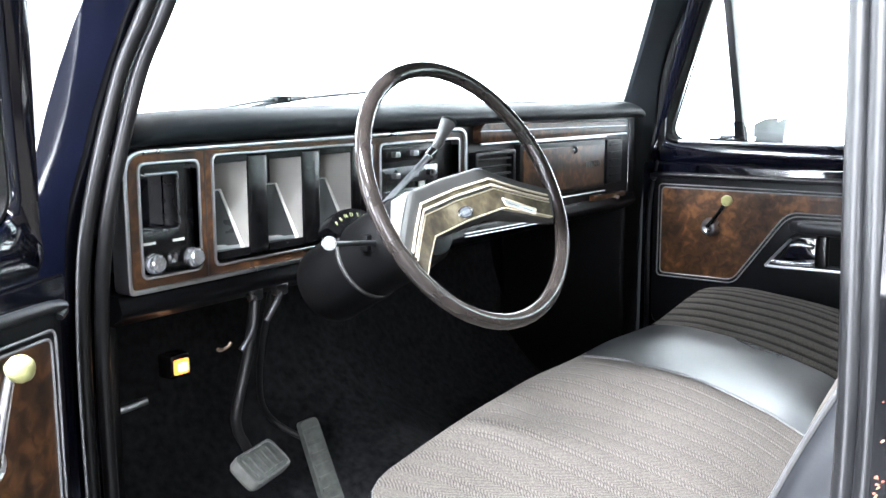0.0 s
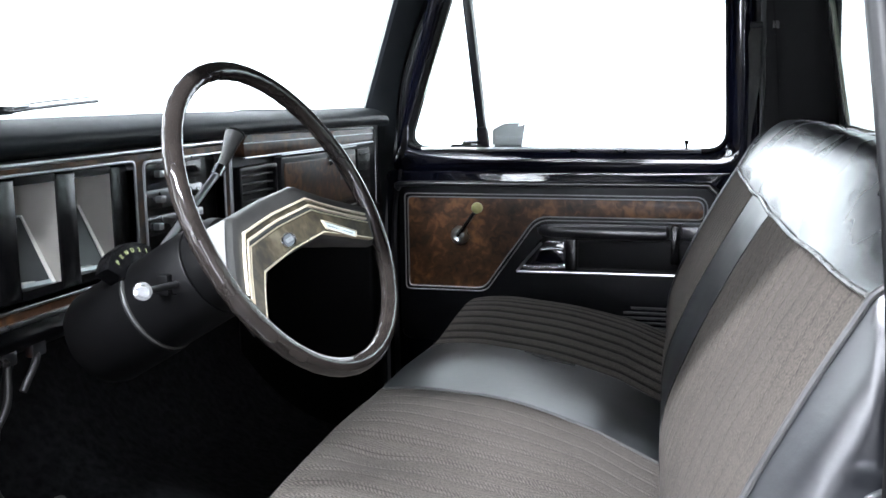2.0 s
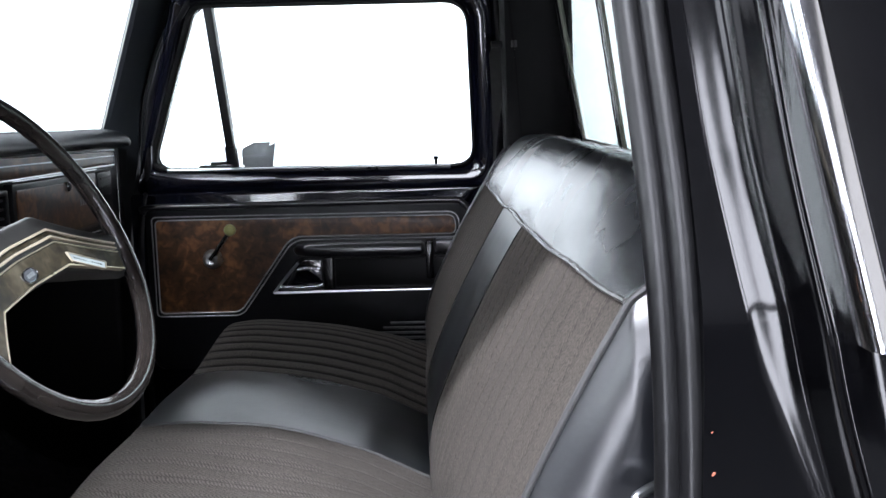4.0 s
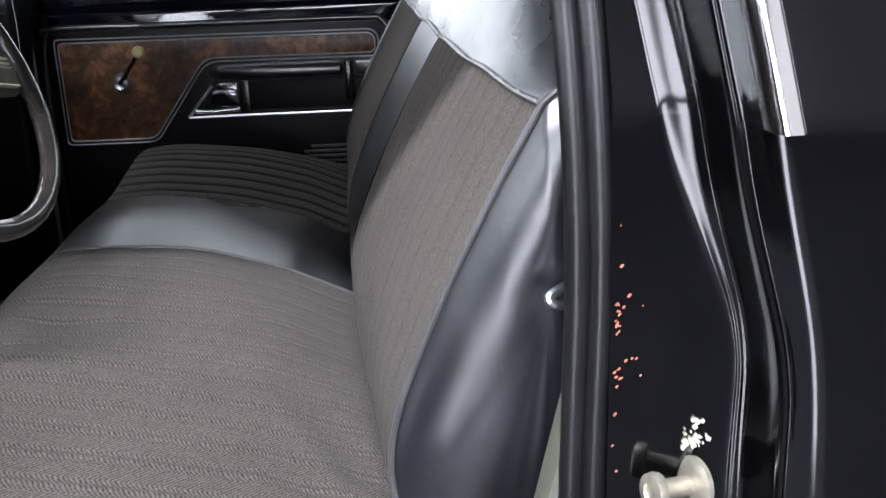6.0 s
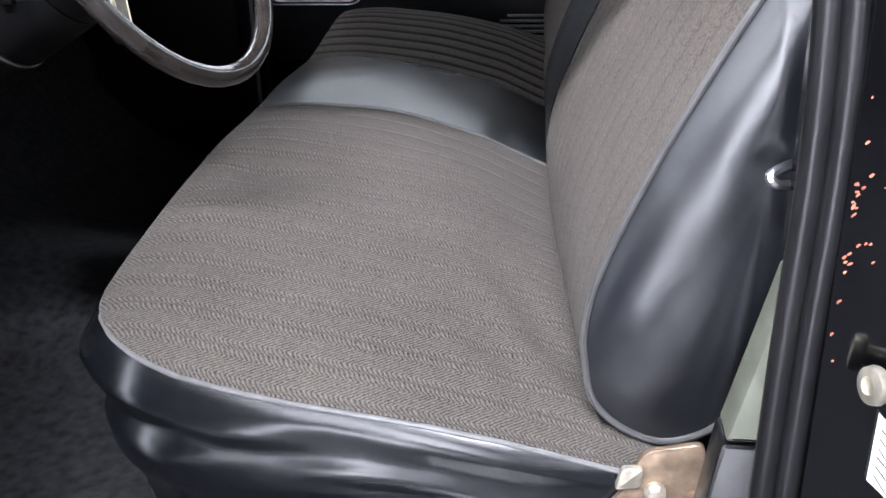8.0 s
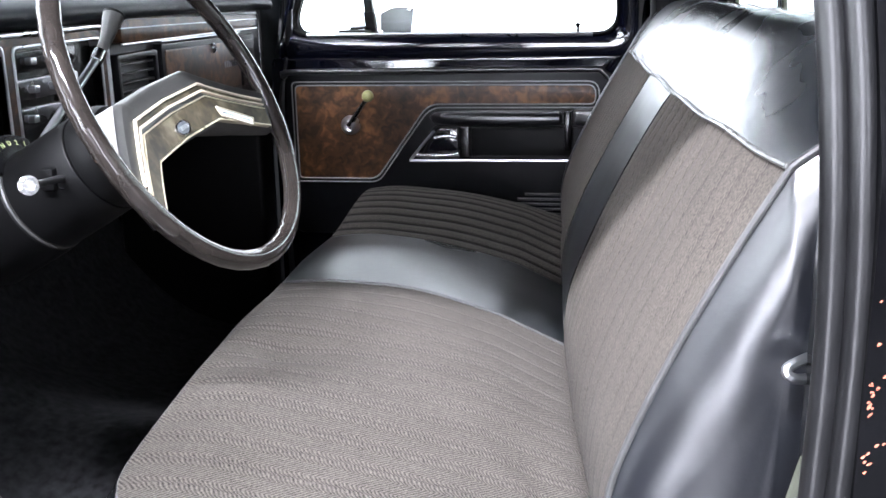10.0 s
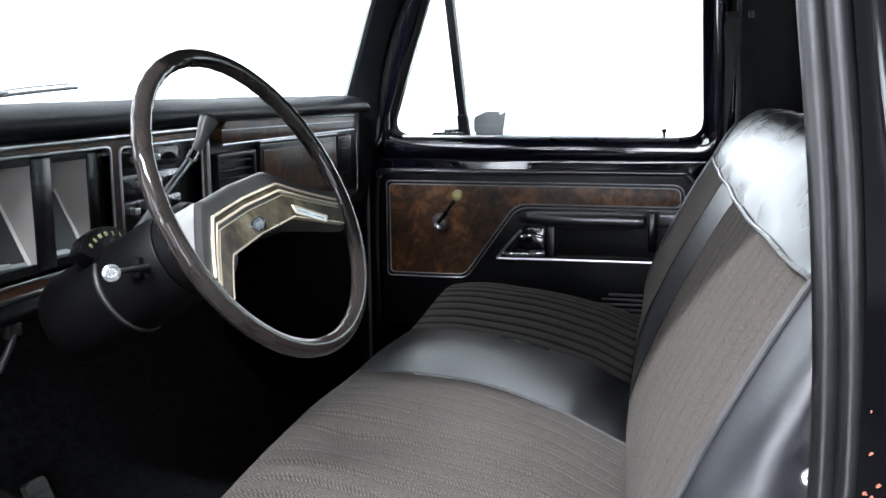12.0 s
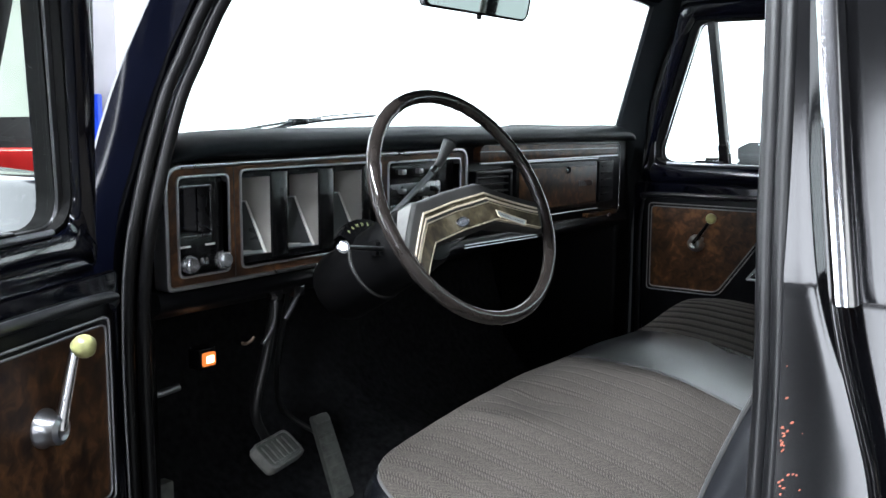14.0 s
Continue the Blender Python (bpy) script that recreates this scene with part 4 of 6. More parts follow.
for k in range(13):
    w_ = 0.0020 if k % 4 else 0.0028
    slab(bm, [(u, -0.0038), (u + w_, -0.0038), (u + w_, -0.0022), (u, -0.0022)], onspoke, 0.004, 0.0047)
    u += w_ + 0.0014
part("badge_bars", bm, GRIP, bd)

column = thing("steering_column", (-1.0, 1.13, 1.15), "black steering column with collar, stalk and gear lever", "steering column")
CD = V((math.cos(radians(30)), -0.05, math.sin(radians(30)))).normalized()
C0 = V((-0.800, 1.130, 1.322))
bm = B(); lathe(bm, [(0.030, -0.018), (0.050, -0.024), (0.056, -0.034), (0.0575, -0.060)], C0, CD, 32)
part("collar", bm, SHROUD, column, "dark ribbed collar behind the wheel")
bm = B(); lathe(bm, [(0.058, -0.062), (0.0595, -0.064), (0.060, -0.11), (0.060, -0.150), (0.058, -0.152)], C0, CD, 32)
part("column_tube", bm, SHROUD, column)
bm = B(); lathe(bm, [(0.0585, -0.154), (0.0620, -0.157), (0.0625, -0.165), (0.0625, -0.20), (0.0625, -0.245), (0.058, -0.258)], C0, CD, 32)
part("shroud", bm, SHROUD, column, "black plastic lower shroud")
bm = B(); lathe(bm, [(0.0605, -0.1525), (0.0615, -0.1545)], C0, CD, 32)
part("shroud_seam", bm, WHEELGREY, column)
# stalk
tip, base_ = V((-0.819, 0.922, 1.307)), C0 - 0.085 * CD + V((0, -0.056, 0.004))
bm = B(); tube(bm, [base_, tip], [0.004, 0.0036], 10)
stalk = part("signal_stalk", bm, DARKCHROME, column, "slim indicator stalk")
d_ = (tip - base_).normalized()
bm = B(); lathe(bm, [(0.005, -0.004), (0.0085, 0.0), (0.0095, 0.005), (0.009, 0.010), (0.0060, 0.0112), (0.0055, 0.0095), (0, 0.0095)], tip, (0.55, -0.75, 0.25), 18)
part("stalk_knob", bm, CLEARKNOB, stalk, "pale grey stalk knob")
bm = B(); lathe(bm, [(0.016, 0.0), (0.016, 0.003), (0.012, 0.006), (0.004, 0.006)], base_ - d_ * 0.004, (0.1, -1, 0.1), 16)
part("stalk_boot", bm, PLASTIC, stalk)
# gear lever
bm = B(); tube(bm, [(-0.940, 1.165, 1.312), (-0.925, 1.285, 1.395), (-0.922, 1.300, 1.407)], 0.0052, 10)
lever = part("gear_lever", bm, SATIN, column, "chromed column gear lever")
bm = B(); tube(bm, [(-0.923, 1.292, 1.401), (-0.921, 1.308, 1.419), (-0.919, 1.320, 1.437), (-0.918, 1.326, 1.444)], [0.0065, 0.0085, 0.0118, 0.0135], 16)
part("lever_grip", bm, GRIP, lever, "flared grey grip")
bm = B(); lathe(bm, [(0.0136, 0.0), (0.0142, 0.0015), (0.0138, 0.003), (0.010, 0.0036), (0.0, 0.0030)], (-0.918, 1.326, 1.444), (0.08, 0.58, 0.8), 20)
part("grip_cap", bm, SHROUD, lever)
bm = B(); tube(bm, [(-0.9255, 1.281, 1.391), (-0.9235, 1.292, 1.402)], 0.0082, 14)
part("grip_ferrule", bm, CHROME, lever, "chrome ferrule")
bm = B(); lathe(bm, [(0.011, 0.0), (0.011, 0.006), (0.008, 0.010), (0.0, 0.011)], C0 - 0.10 * CD + V((0.0, 0.052, -0.032)), (0.0, 0.75, -0.5), 16)
part("lock_barrel", bm, SATIN, column, "small metal lock barrel")
bm = B(); box(bm, base_ + V((-0.020, -0.012, -0.012)), base_ + V((-0.004, 0.004, 0.012)), 0.003)
part("stalk_slot", bm, SHROUD, column)
# gear quadrant on the column
bm = B()
rows = []
for k in range(15):
    t = radians(60 + 75 * k / 14)
    row = []
    for r, h in ((0.059, -0.150), (0.085, -0.152), (0.087, -0.158), (0.087, -0.172), (0.059, -0.172)):
        u_, w_ = V((0, 1, 0)), CD.cross(V((0, 1, 0)))
        if w_.z < 0:
            w_ = -w_
        row.append(C0 + CD * h + r * (math.cos(t) * u_ + math.sin(t) * w_))
    rows.append(row)
vs = grid(bm, rows, close_v=True)
bm.faces.new(vs[0]); bm.faces.new(vs[-1][::-1])
quad = part("gear_quadrant", bm, PLASTIC, column, "black gear indicator arc with pale markings")
for k, ch in enumerate("12DNRP"):
    t = radians(68 + 10.5 * k)
    u_, w_ = V((0, 1, 0)), CD.cross(V((0, 1, 0)))
    if w_.z < 0:
        w_ = -w_
    rad = math.cos(t) * u_ + math.sin(t) * w_
    tn = CD.cross(rad)
    if tn.y < 0:
        tn = -tn
    fc = bpy.data.curves.new("gear_letter", "FONT")
    fc.body, fc.size, fc.extrude, fc.align_x, fc.align_y = ch, 0.0085, 0.0004, "CENTER", "CENTER"
    ob = new("gear_letter", fc)
    ob.data.materials.append(material("marking_green_%d" % k, (0.26, 0.29, 0.13), 0.5) if k == 0 else bpy.data.materials["marking_green_0"])
    m3 = Matrix((tn, rad, CD)).transposed().to_4x4()
    ob.matrix_world = Matrix.Translation(C0 - 0.1508 * CD + 0.074 * rad) @ m3
    ob.parent = quad

# ---------------------------------------------------------------- dashboard
dash = thing("dashboard", (-1.25, MID, 1.15), "black padded dashboard with burl-wood and chrome trim", "dashboard")
DX = -1.080


def df(y, z, d):
    """A point on the dashboard's face; d stands out towards the seat."""
    return V((DX + d, y, z))


bm = B()
prof = curve([(-1.30, 0, 1.438), (-1.22, 0, 1.458), (-1.12, 0, 1.466), (-1.075, 0, 1.462), (-1.052, 0, 1.452), (-1.046, 0, 1.442), (-1.053, 0, 1.432), (-1.078, 0, 1.428), (-1.094, 0, 1.424)], 5)
rows = []
for j in range(61):
    t = j / 60
    y = 0.802 + (2.448 - 0.802) * t
    e = max(0.0, (0.09 - (y - 0.802)) / 0.09, (0.09 - (2.448 - y)) / 0.09)
    crown = 0.006 - 0.016 * max(0.0, (1.02 - y) / 0.22) ** 2 if y < 1.5 else 0.006 * max(0.0, 1 - (y - 1.5) / 0.5)
    rows.append([V((p.x - 0.020 * e ** 2, y, 1.424 + (p.z - 1.424) * (1 - 0.50 * e ** 2 + 24 * crown) - 0.006 * e)) for p in prof])
vs = grid(bm, rows)
bm.faces.new(vs[0]); bm.faces.new(vs[-1][::-1])
part("dash_pad", bm, PAD, dash, "soft black vinyl crash pad", smooth=60)
bm = B()
prof = curve([(-1.170, 0, 1.430), (-1.170, 0, 1.33), (-1.170, 0, 1.232), (-1.155, 0, 1.226), (-1.105, 0, 1.226), (-1.092, 0, 1.224), (-1.088, 0, 1.214), (-1.086, 0, 1.203), (-1.100, 0, 1.190), (-1.16, 0, 1.170), (-1.36, 0, 1.15), (-1.36, 0, 1.43)], 4)
rows = [[V((p.x, y, p.z)) for p in prof] for y in (0.806, 0.82, 1.2, 1.65, 2.1, 2.43, 2.444)]
vs = grid(bm, rows, close_v=True)
bm.faces.new(vs[0]); bm.faces.new(vs[-1][::-1])
part("dash_face", bm, TRIMBOARD, dash, smooth=50)

bm = B(); slab(bm, [(1.6135, 1.21), (2.444, 1.21), (2.444, 1.430), (1.6135, 1.430)], df, -0.085, -0.015)
part("passenger_fascia", bm, TRIMBOARD, dash, smooth=0)
# instrument bezel: silver border, wood fascia with openings, recessed blocks
border_o = rpoly([(0.808, 1.228), (1.612, 1.228), (1.612, 1.425), (0.808, 1.421)], [0.012, 0.03, 0.03, 0.034], 6)
border_i = rpoly([(0.815, 1.235), (1.605, 1.235), (1.605, 1.418), (0.815, 1.414)], [0.008, 0.026, 0.026, 0.029], 6)
bm = B(); softring(bm, border_o, border_i, df, -0.02, 0.010, 0.002)
part("bezel_border", bm, SATIN, dash, "satin silver border of the instrument bezel")


def wood_plate(lo, hi, holes):
    """Fascia of wood strips round openings, each strip a piece of its own, butted end to end."""
    ys = [lo[0]] + [v for h in holes for v in (h[0], h[2])] + [hi[0]]
    cuts = [(ys[k], lo[1], ys[k + 1], hi[1]) for k in range(0, len(ys), 2)]
    for h in holes:
        cuts += [(h[0], lo[1], h[2], h[1]), (h[0], h[3], h[2], hi[1])]
    for a, b, c, d in cuts:
        bm = B()
        slab(bm, [(a, b), (c, b), (c, d), (a, d)], df, -0.012, 0.006)
        part("wood_fascia", bm, WOOD, dash, smooth=0)


HOLES = [(0.836, 1.250, 0.934, 1.400), (0.964, 1.250, 1.318, 1.405), (1.345, 1.250, 1.585, 1.402)]
wood_plate((0.815, 1.235), (1.605, 1.416), HOLES)
for h in HOLES:
    bm = B()
    softring(bm, rpoly([(h[0] - 0.004, h[1] - 0.004), (h[2] + 0.004, h[1] - 0.004), (h[2] + 0.004, h[3] + 0.004), (h[0] - 0.004, h[3] + 0.004)], 0.012, 4), rpoly([(h[0], h[1]), (h[2], h[1]), (h[2], h[3]), (h[0], h[3])], 0.010, 4), df, -0.03, 0.0085, 0.001)
    part("opening_trim", bm, SATIN, dash)
    bm = B(); slab(bm, [(h[0], h[1]), (h[2], h[1]), (h[2], h[3]), (h[0], h[3])], df, -0.075, -0.062)
    part("recess_back", bm, DIAL, dash)
bm = B(); slab(bm, [(0.9475, 1.236), (0.9495, 1.236), (0.9495, 1.415), (0.9475, 1.415)], df, 0.004, 0.0066)
part("fascia_joint", bm, DIAL, dash)

# left block: dark plate with square vent and two knobs
h = HOLES[0]
bm = B(); softring(bm, rpoly([(h[0], h[1]), (h[2], h[1]), (h[2], h[3]), (h[0], h[3])], 0.01, 4), rpoly([(0.838, 1.306), (0.908, 1.306), (0.908, 1.388), (0.838, 1.388)], 0.004, 4), df, -0.06, -0.004, 0.002)
part("switch_plate", bm, PLASTIC, dash)
bm = B(); softring(bm, rpoly([(0.838, 1.306), (0.908, 1.306), (0.908, 1.388), (0.838, 1.388)], 0.004, 4), rpoly([(0.842, 1.310), (0.904, 1.310), (0.904, 1.384), (0.842, 1.384)], 0.003, 4), df, -0.03, -0.001, 0.0008)
part("vent_trim", bm, DARKCHROME, dash)
bm = B(); slab(bm, [(0.842, 1.310), (0.904, 1.310), (0.904, 1.384), (0.842, 1.384)], df, -0.040, -0.032)
part("vent_flap", bm, PAINT, dash, "glossy black vent flap")
for y in (0.853, 0.921):
    bm = B(); lathe(bm, [(0.005, -0.01), (0.005, 0.004), (0.013, 0.005), (0.0145, 0.010), (0.0135, 0.020), (0.010, 0.0235), (0, 0.0235)], df(y, 1.267, -0.004), (1, 0, 0), 18)
    part("control_knob", bm, CLEARKNOB, dash, "faceted clear and chrome knob")
bm = B(); lathe(bm, [(0.009, -0.005), (0.009, 0.002), (0.006, 0.004), (0, 0.002)], df(0.893, 1.268, -0.004), (1, 0, 0), 14)
part("key_socket", bm, DARKCHROME, dash)
for y in (0.855, 0.905):
    bm = B(); slab(bm, [(y - 0.010, 1.291), (y + 0.010, 1.291), (y + 0.010, 1.2945), (y - 0.010, 1.2945)], df, -0.005, -0.0032)
    part("marking_bar", bm, MARK, dash)

# gauge pods: deep hoods, far side walls coloured pale where they catch the light
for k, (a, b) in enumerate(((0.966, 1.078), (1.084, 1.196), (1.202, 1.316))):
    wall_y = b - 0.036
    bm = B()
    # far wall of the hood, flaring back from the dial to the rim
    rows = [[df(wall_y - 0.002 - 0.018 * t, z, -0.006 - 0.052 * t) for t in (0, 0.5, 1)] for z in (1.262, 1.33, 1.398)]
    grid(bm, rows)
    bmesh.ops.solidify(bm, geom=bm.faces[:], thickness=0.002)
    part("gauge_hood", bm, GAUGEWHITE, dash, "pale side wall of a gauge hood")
    bm = B(); box(bm, (DX - 0.062, wall_y, 1.252), (DX - 0.004, b + 0.004, 1.403), 0.004)
    part("gauge_divider", bm, PLASTIC, dash)
    bm = B(); slab(bm, [(a, 1.252), (wall_y, 1.252), (wall_y, 1.264), (a, 1.264)], df, -0.06, -0.006)
    part("gauge_sill", bm, PLASTIC, dash)
    bm = B(); slab(bm, [(a, 1.393), (wall_y, 1.393), (wall_y, 1.405), (a, 1.405)], df, -0.06, -0.006)
    part("gauge_brow", bm, PLASTIC, dash)
    # dial set slanting in the pod
    bm = B()
    vs_ = [df(a, 1.264, -0.030), df(wall_y - 0.006, 1.264, -0.014), df(a + 0.056, 1.351, -0.046), df(a, 1.352, -0.052)]
    f_ = [bm.verts.new(p) for p in vs_]
    g_ = [bm.verts.new(p + V((-0.004, 0, 0))) for p in vs_]
    bm.faces.new(f_); bm.faces.new(g_[::-1])
    for i in range(4):
        bm.faces.new((f_[i], f_[(i + 1) % 4], g_[(i + 1) % 4], g_[i]))
    dial = part("gauge_dial", bm, DIAL, dash, "slanting black dial with pale ticks")
    def on(u, v, d):
        return (f0[0].lerp(f0[1], u)).lerp(f0[3].lerp(f0[2], u), v) + V((d, 0, 0))
    f0 = vs_
    for i in range(6):
        t = i / 5
        bm = B(); slab(bm, [(0.06 + 0.02 * (i % 2), 0.12 + 0.14 * i), (0.24 + 0.03 * (i % 3), 0.12 + 0.14 * i), (0.24 + 0.03 * (i % 3), 0.15 + 0.14 * i), (0.06 + 0.02 * (i % 2), 0.15 + 0.14 * i)], on, 0.0005, 0.0014)
        part("tick", bm, MARK, dial)
    bm = B(); slab(bm, [(0.10, 0.05), (0.60, 0.04), (0.60, 0.07), (0.10, 0.09)], on, 0.001, 0.002)
    part("needle", bm, MARK, dial)
    bm = B(); slab(bm, [(0.0, 0.0), (1.0, 0.0), (1.0, 0.05), (0.0, 0.05)], on, 0.0005, 0.0022)
    part("dial_border", bm, SATIN, dial)
    # edge of the same hood, its brighter light put into a whiter colour
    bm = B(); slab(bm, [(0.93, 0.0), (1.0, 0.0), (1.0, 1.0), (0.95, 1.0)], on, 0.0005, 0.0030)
    part("hood_edge", bm, HOODEDGE, dial, "cut edge of the gauge hood, coloured brighter as if lit")
    bm = B(); slab(bm, [(0.0, 0.975), (0.95, 0.975), (0.95, 1.0), (0.0, 1.0)], on, 0.0005, 0.0022)
    part("dial_border", bm, SATIN, dial)
# radio and heater block
h = HOLES[2]
bm = B(); slab(bm, [(h[0], h[1]), (h[2], h[1]), (h[2], h[3]), (h[0], h[3])], df, -0.06, -0.010)
part("control_plate", bm, PLASTIC, dash)
for z in (1.383, 1.345, 1.305):
    bm = B(); slab(bm, rpoly([(1.362, z - 0.014), (1.530, z - 0.014), (1.530, z + 0.014), (1.362, z + 0.014)], 0.004, 3), df, -0.012, -0.004, 0.0015)
    pl = part("control_panel", bm, DARKCHROME if z < 1.36 else PLASTIC, dash)
    for y in ((1.395, 1.45, 1.50) if z > 1.32 else (1.385, 1.505)):
        bm = B(); slab(bm, rpoly([(y - 0.007, z - 0.005), (y + 0.007, z - 0.005), (y + 0.007, z + 0.005), (y - 0.007, z + 0.005)], 0.002, 2), df, -0.005, 0.006, 0.001)
        part("slider_knob", bm, SATIN if y < 1.46 else PLASTIC, pl)
bm = B(); slab(bm, [(1.470, 1.318), (1.486, 1.318), (1.486, 1.330), (1.470, 1.330)], df, -0.006, -0.0025)
part("marking_bar", bm, MARK, dash)

# passenger side: trim strip, vent, glovebox, end vents, lower rail
bm = B(); slab(bm, rpoly([(1.668, 1.390), (2.345, 1.386), (2.352, 1.400), (2.345, 1.414), (1.690, 1.430), (1.668, 1.420)], 0.008, 3), df, -0.02, 0.004, 0.001)
part("trim_strip", bm, WOOD, dash, "burl-wood strip above the glovebox")
for a, b, r in (((1.668, 1.388), (2.352, 1.384), 0.0020), ((1.668, 1.414), (2.352, 1.404), 0.0012), ((1.668, 1.432), (2.352, 1.417), 0.0030)):
    bm = B(); tube(bm, [df(a[0], a[1], 0.004), df(b[0], b[1], 0.004)], r, 8)
    part("trim_moulding", bm, SATIN, dash)
bm = B(); tube(bm, curve([df(2.352, 1.417, 0.004), df(2.368, 1.40, 0.004), df(2.370, 1.33, 0.003), df(2.368, 1.235, 0.003)], 5), 0.0013, 8)
part("trim_moulding", bm, DARKCHROME, dash)
bm = B(); softring(bm, rpoly([(1.652, 1.268), (1.808, 1.268), (1.808, 1.372), (1.652, 1.372)], 0.006, 3), rpoly([(1.662, 1.278), (1.798, 1.278), (1.798, 1.362), (1.662, 1.362)], 0.004, 3), df, -0.02, 0.002, 0.0015)
vt = part("centre_vent", bm, TRIMBOARD, dash, "black slatted centre air vent")
for k in range(5):
    z = 1.290 + 0.0155 * k
    bm = B(); slab(bm, [(1.662, z), (1.798, z), (1.798, z + 0.004), (1.662, z + 0.004)], df, -0.018, -0.003, 0.0008)
    part("slat", bm, TRIMBOARD, vt)
bm = B(); slab(bm, rpoly([(1.822, 1.262), (2.232, 1.258), (2.232, 1.374), (1.822, 1.380)], 0.006, 3), df, -0.012, 0.004, 0.002)
gb = part("glovebox_door", bm, TRIMBOARD, dash, "glovebox door faced with burl wood")
bm = B(); slab(bm, rpoly([(1.834, 1.270), (2.222, 1.266), (2.222, 1.362), (1.834, 1.368)], 0.004, 3), df, 0.003, 0.006, 0.001)
part("wood_panel", bm, WOOD, gb)
bm = B(); lathe(bm, [(0.010, 0.0), (0.010, 0.006), (0.007, 0.009), (0.0, 0.009)], df(2.060, 1.357, 0.005), (1, 0, 0), 16)
part("lock", bm, CHROME, gb, "chrome glovebox lock")
bm = B()
for k in range(7):
    y = 2.125 + 0.0115 * k
    slab(bm, [(y, 1.312), (y + 0.007, 1.312), (y + 0.007, 1.325), (y, 1.325)], df, 0.0055, 0.0072)
part("script_bars", bm, DARKCHROME, gb, "metal nameplate as plain bars")
for z in (1.384, 1.252):
    bm = B(); tube(bm, [df(1.822, z, 0.004), df(2.236, z - 0.004, 0.004)], 0.0015, 8)
    part("trim_moulding", bm, SATIN, dash)
bm = B(); slab(bm, rpoly([(2.248, 1.262), (2.335, 1.262), (2.335, 1.372), (2.248, 1.372)], 0.006, 3), df, -0.012, 0.002, 0.002)
ev = part("end_vent", bm, TRIMBOARD, dash, "black end air vent")
for k in range(5):
    z = 1.280 + 0.019 * k
    bm = B(); slab(bm, [(2.262, z), (2.322, z), (2.322, z + 0.005), (2.262, z + 0.005)], df, 0.0, 0.004, 0.001)
    part("slat", bm, TRIMBOARD, ev)
for dz in (0.0, -0.0065):
    bm = B(); tube(bm, [df(1.62, 1.213 + dz, -0.002), df(1.93, 1.207 + dz, -0.002)], 0.0013, 8)
    part("lower_rail", bm, SATIN, dash)
bm = B(); box(bm, (DX - 0.01, 2.300, 1.219), (DX + 0.006, 2.318, 1.229), 0.002)
part("latch_button", bm, CHROME, dash)
bm = B(); slab(bm, rpoly([(2.18, 1.226), (2.36, 1.224), (2.36, 1.236), (2.18, 1.238)], 0.003, 2), df, -0.01, 0.003, 0.001)
part("lower_wood", bm, WOOD, dash)

# ---------------------------------------------------------------- pedals and things below the dashboard
def rod(pts, r, n=10, k=6):
    b = B(); tube(b, curve(pts, k), r, n)
    return b


brake = thing("brake_pedal", (-1.24, 1.18, 0.80), "brake pedal with a metal-edged rubber pad on a bent arm", "pedal")
bm = rod([(-1.24, 1.205, 1.17), (-1.25, 1.186, 1.04), (-1.255, 1.156, 0.93), (-1.258, 1.180, 0.87), (-1.255, 1.195, 0.845)], 0.0095)
part("pedal_arm", bm, GRIPDARK, brake)
PB, PU, PV = V((-1.235, 1.19, 0.835)), V((-0.30, 0.95, -0.05)).normalized(), V((-0.75, -0.15, 0.62)).normalized()
PW = PU.cross(PV).normalized()
if PW.x < 0:
    PW = -PW
bp_ = lambda u, v, d: PB + u * PU + v * PV + d * PW
bm = B(); slab(bm, rpoly([(-0.064, -0.030), (0.064, -0.030), (0.064, 0.030), (-0.064, 0.030)], 0.016, 5), bp_, -0.010, 0.012, 0.004)
pd = part("pedal_pad", bm, PEDAL, brake, "ribbed grey-black rubber pad")
bm = B(); softring(bm, rpoly([(-0.067, -0.033), (0.067, -0.033), (0.067, 0.033), (-0.067, 0.033)], 0.018, 5), rpoly([(-0.061, -0.027), (0.061, -0.027), (0.061, 0.027), (-0.061, 0.027)], 0.014, 5), bp_, -0.004, 0.0145, 0.004)
part("pedal_edge", bm, PEDALEDGE, pd, "worn raised rubber edge")
for k in range(5):
    bm = B(); slab(bm, [(-0.050 + 0.021 * k, -0.020), (-0.038 + 0.021 * k, -0.020), (-0.038 + 0.021 * k, 0.020), (-0.050 + 0.021 * k, 0.020)], bp_, 0.010, 0.0150, 0.001)
    part("pad_rib", bm, PEDAL, pd)
gas = thing("accelerator_pedal", (-1.28, 1.40, 0.66), "long grey rubber accelerator pedal on a bent rod", "pedal")
AB, AU, AV = V((-1.275, 1.395, 0.760)), V((0.12, 0.98, 0.05)).normalized(), V((-0.35, -0.03, 0.93)).normalized()
AW = AU.cross(AV).normalized()
if AW.x < 0:
    AW = -AW
ap_ = lambda u, v, d: AB + u * AU + v * AV + d * AW
bm = B(); slab(bm, rpoly([(-0.026, -0.095), (0.026, -0.095), (0.022, 0.095), (-0.022, 0.095)], 0.008, 4), ap_, -0.008, 0.006, 0.003)
gp = part("pedal_pad", bm, PEDAL, gas, "ribbed grey rubber pad")
for k in range(7):
    z = -0.075 + 0.024 * k
    bm = B(); slab(bm, [(-0.019, z), (0.019, z), (0.019, z + 0.008), (-0.019, z + 0.008)], ap_, 0.005, 0.0085, 0.001)
    part("pad_rib", bm, PEDAL, gp)
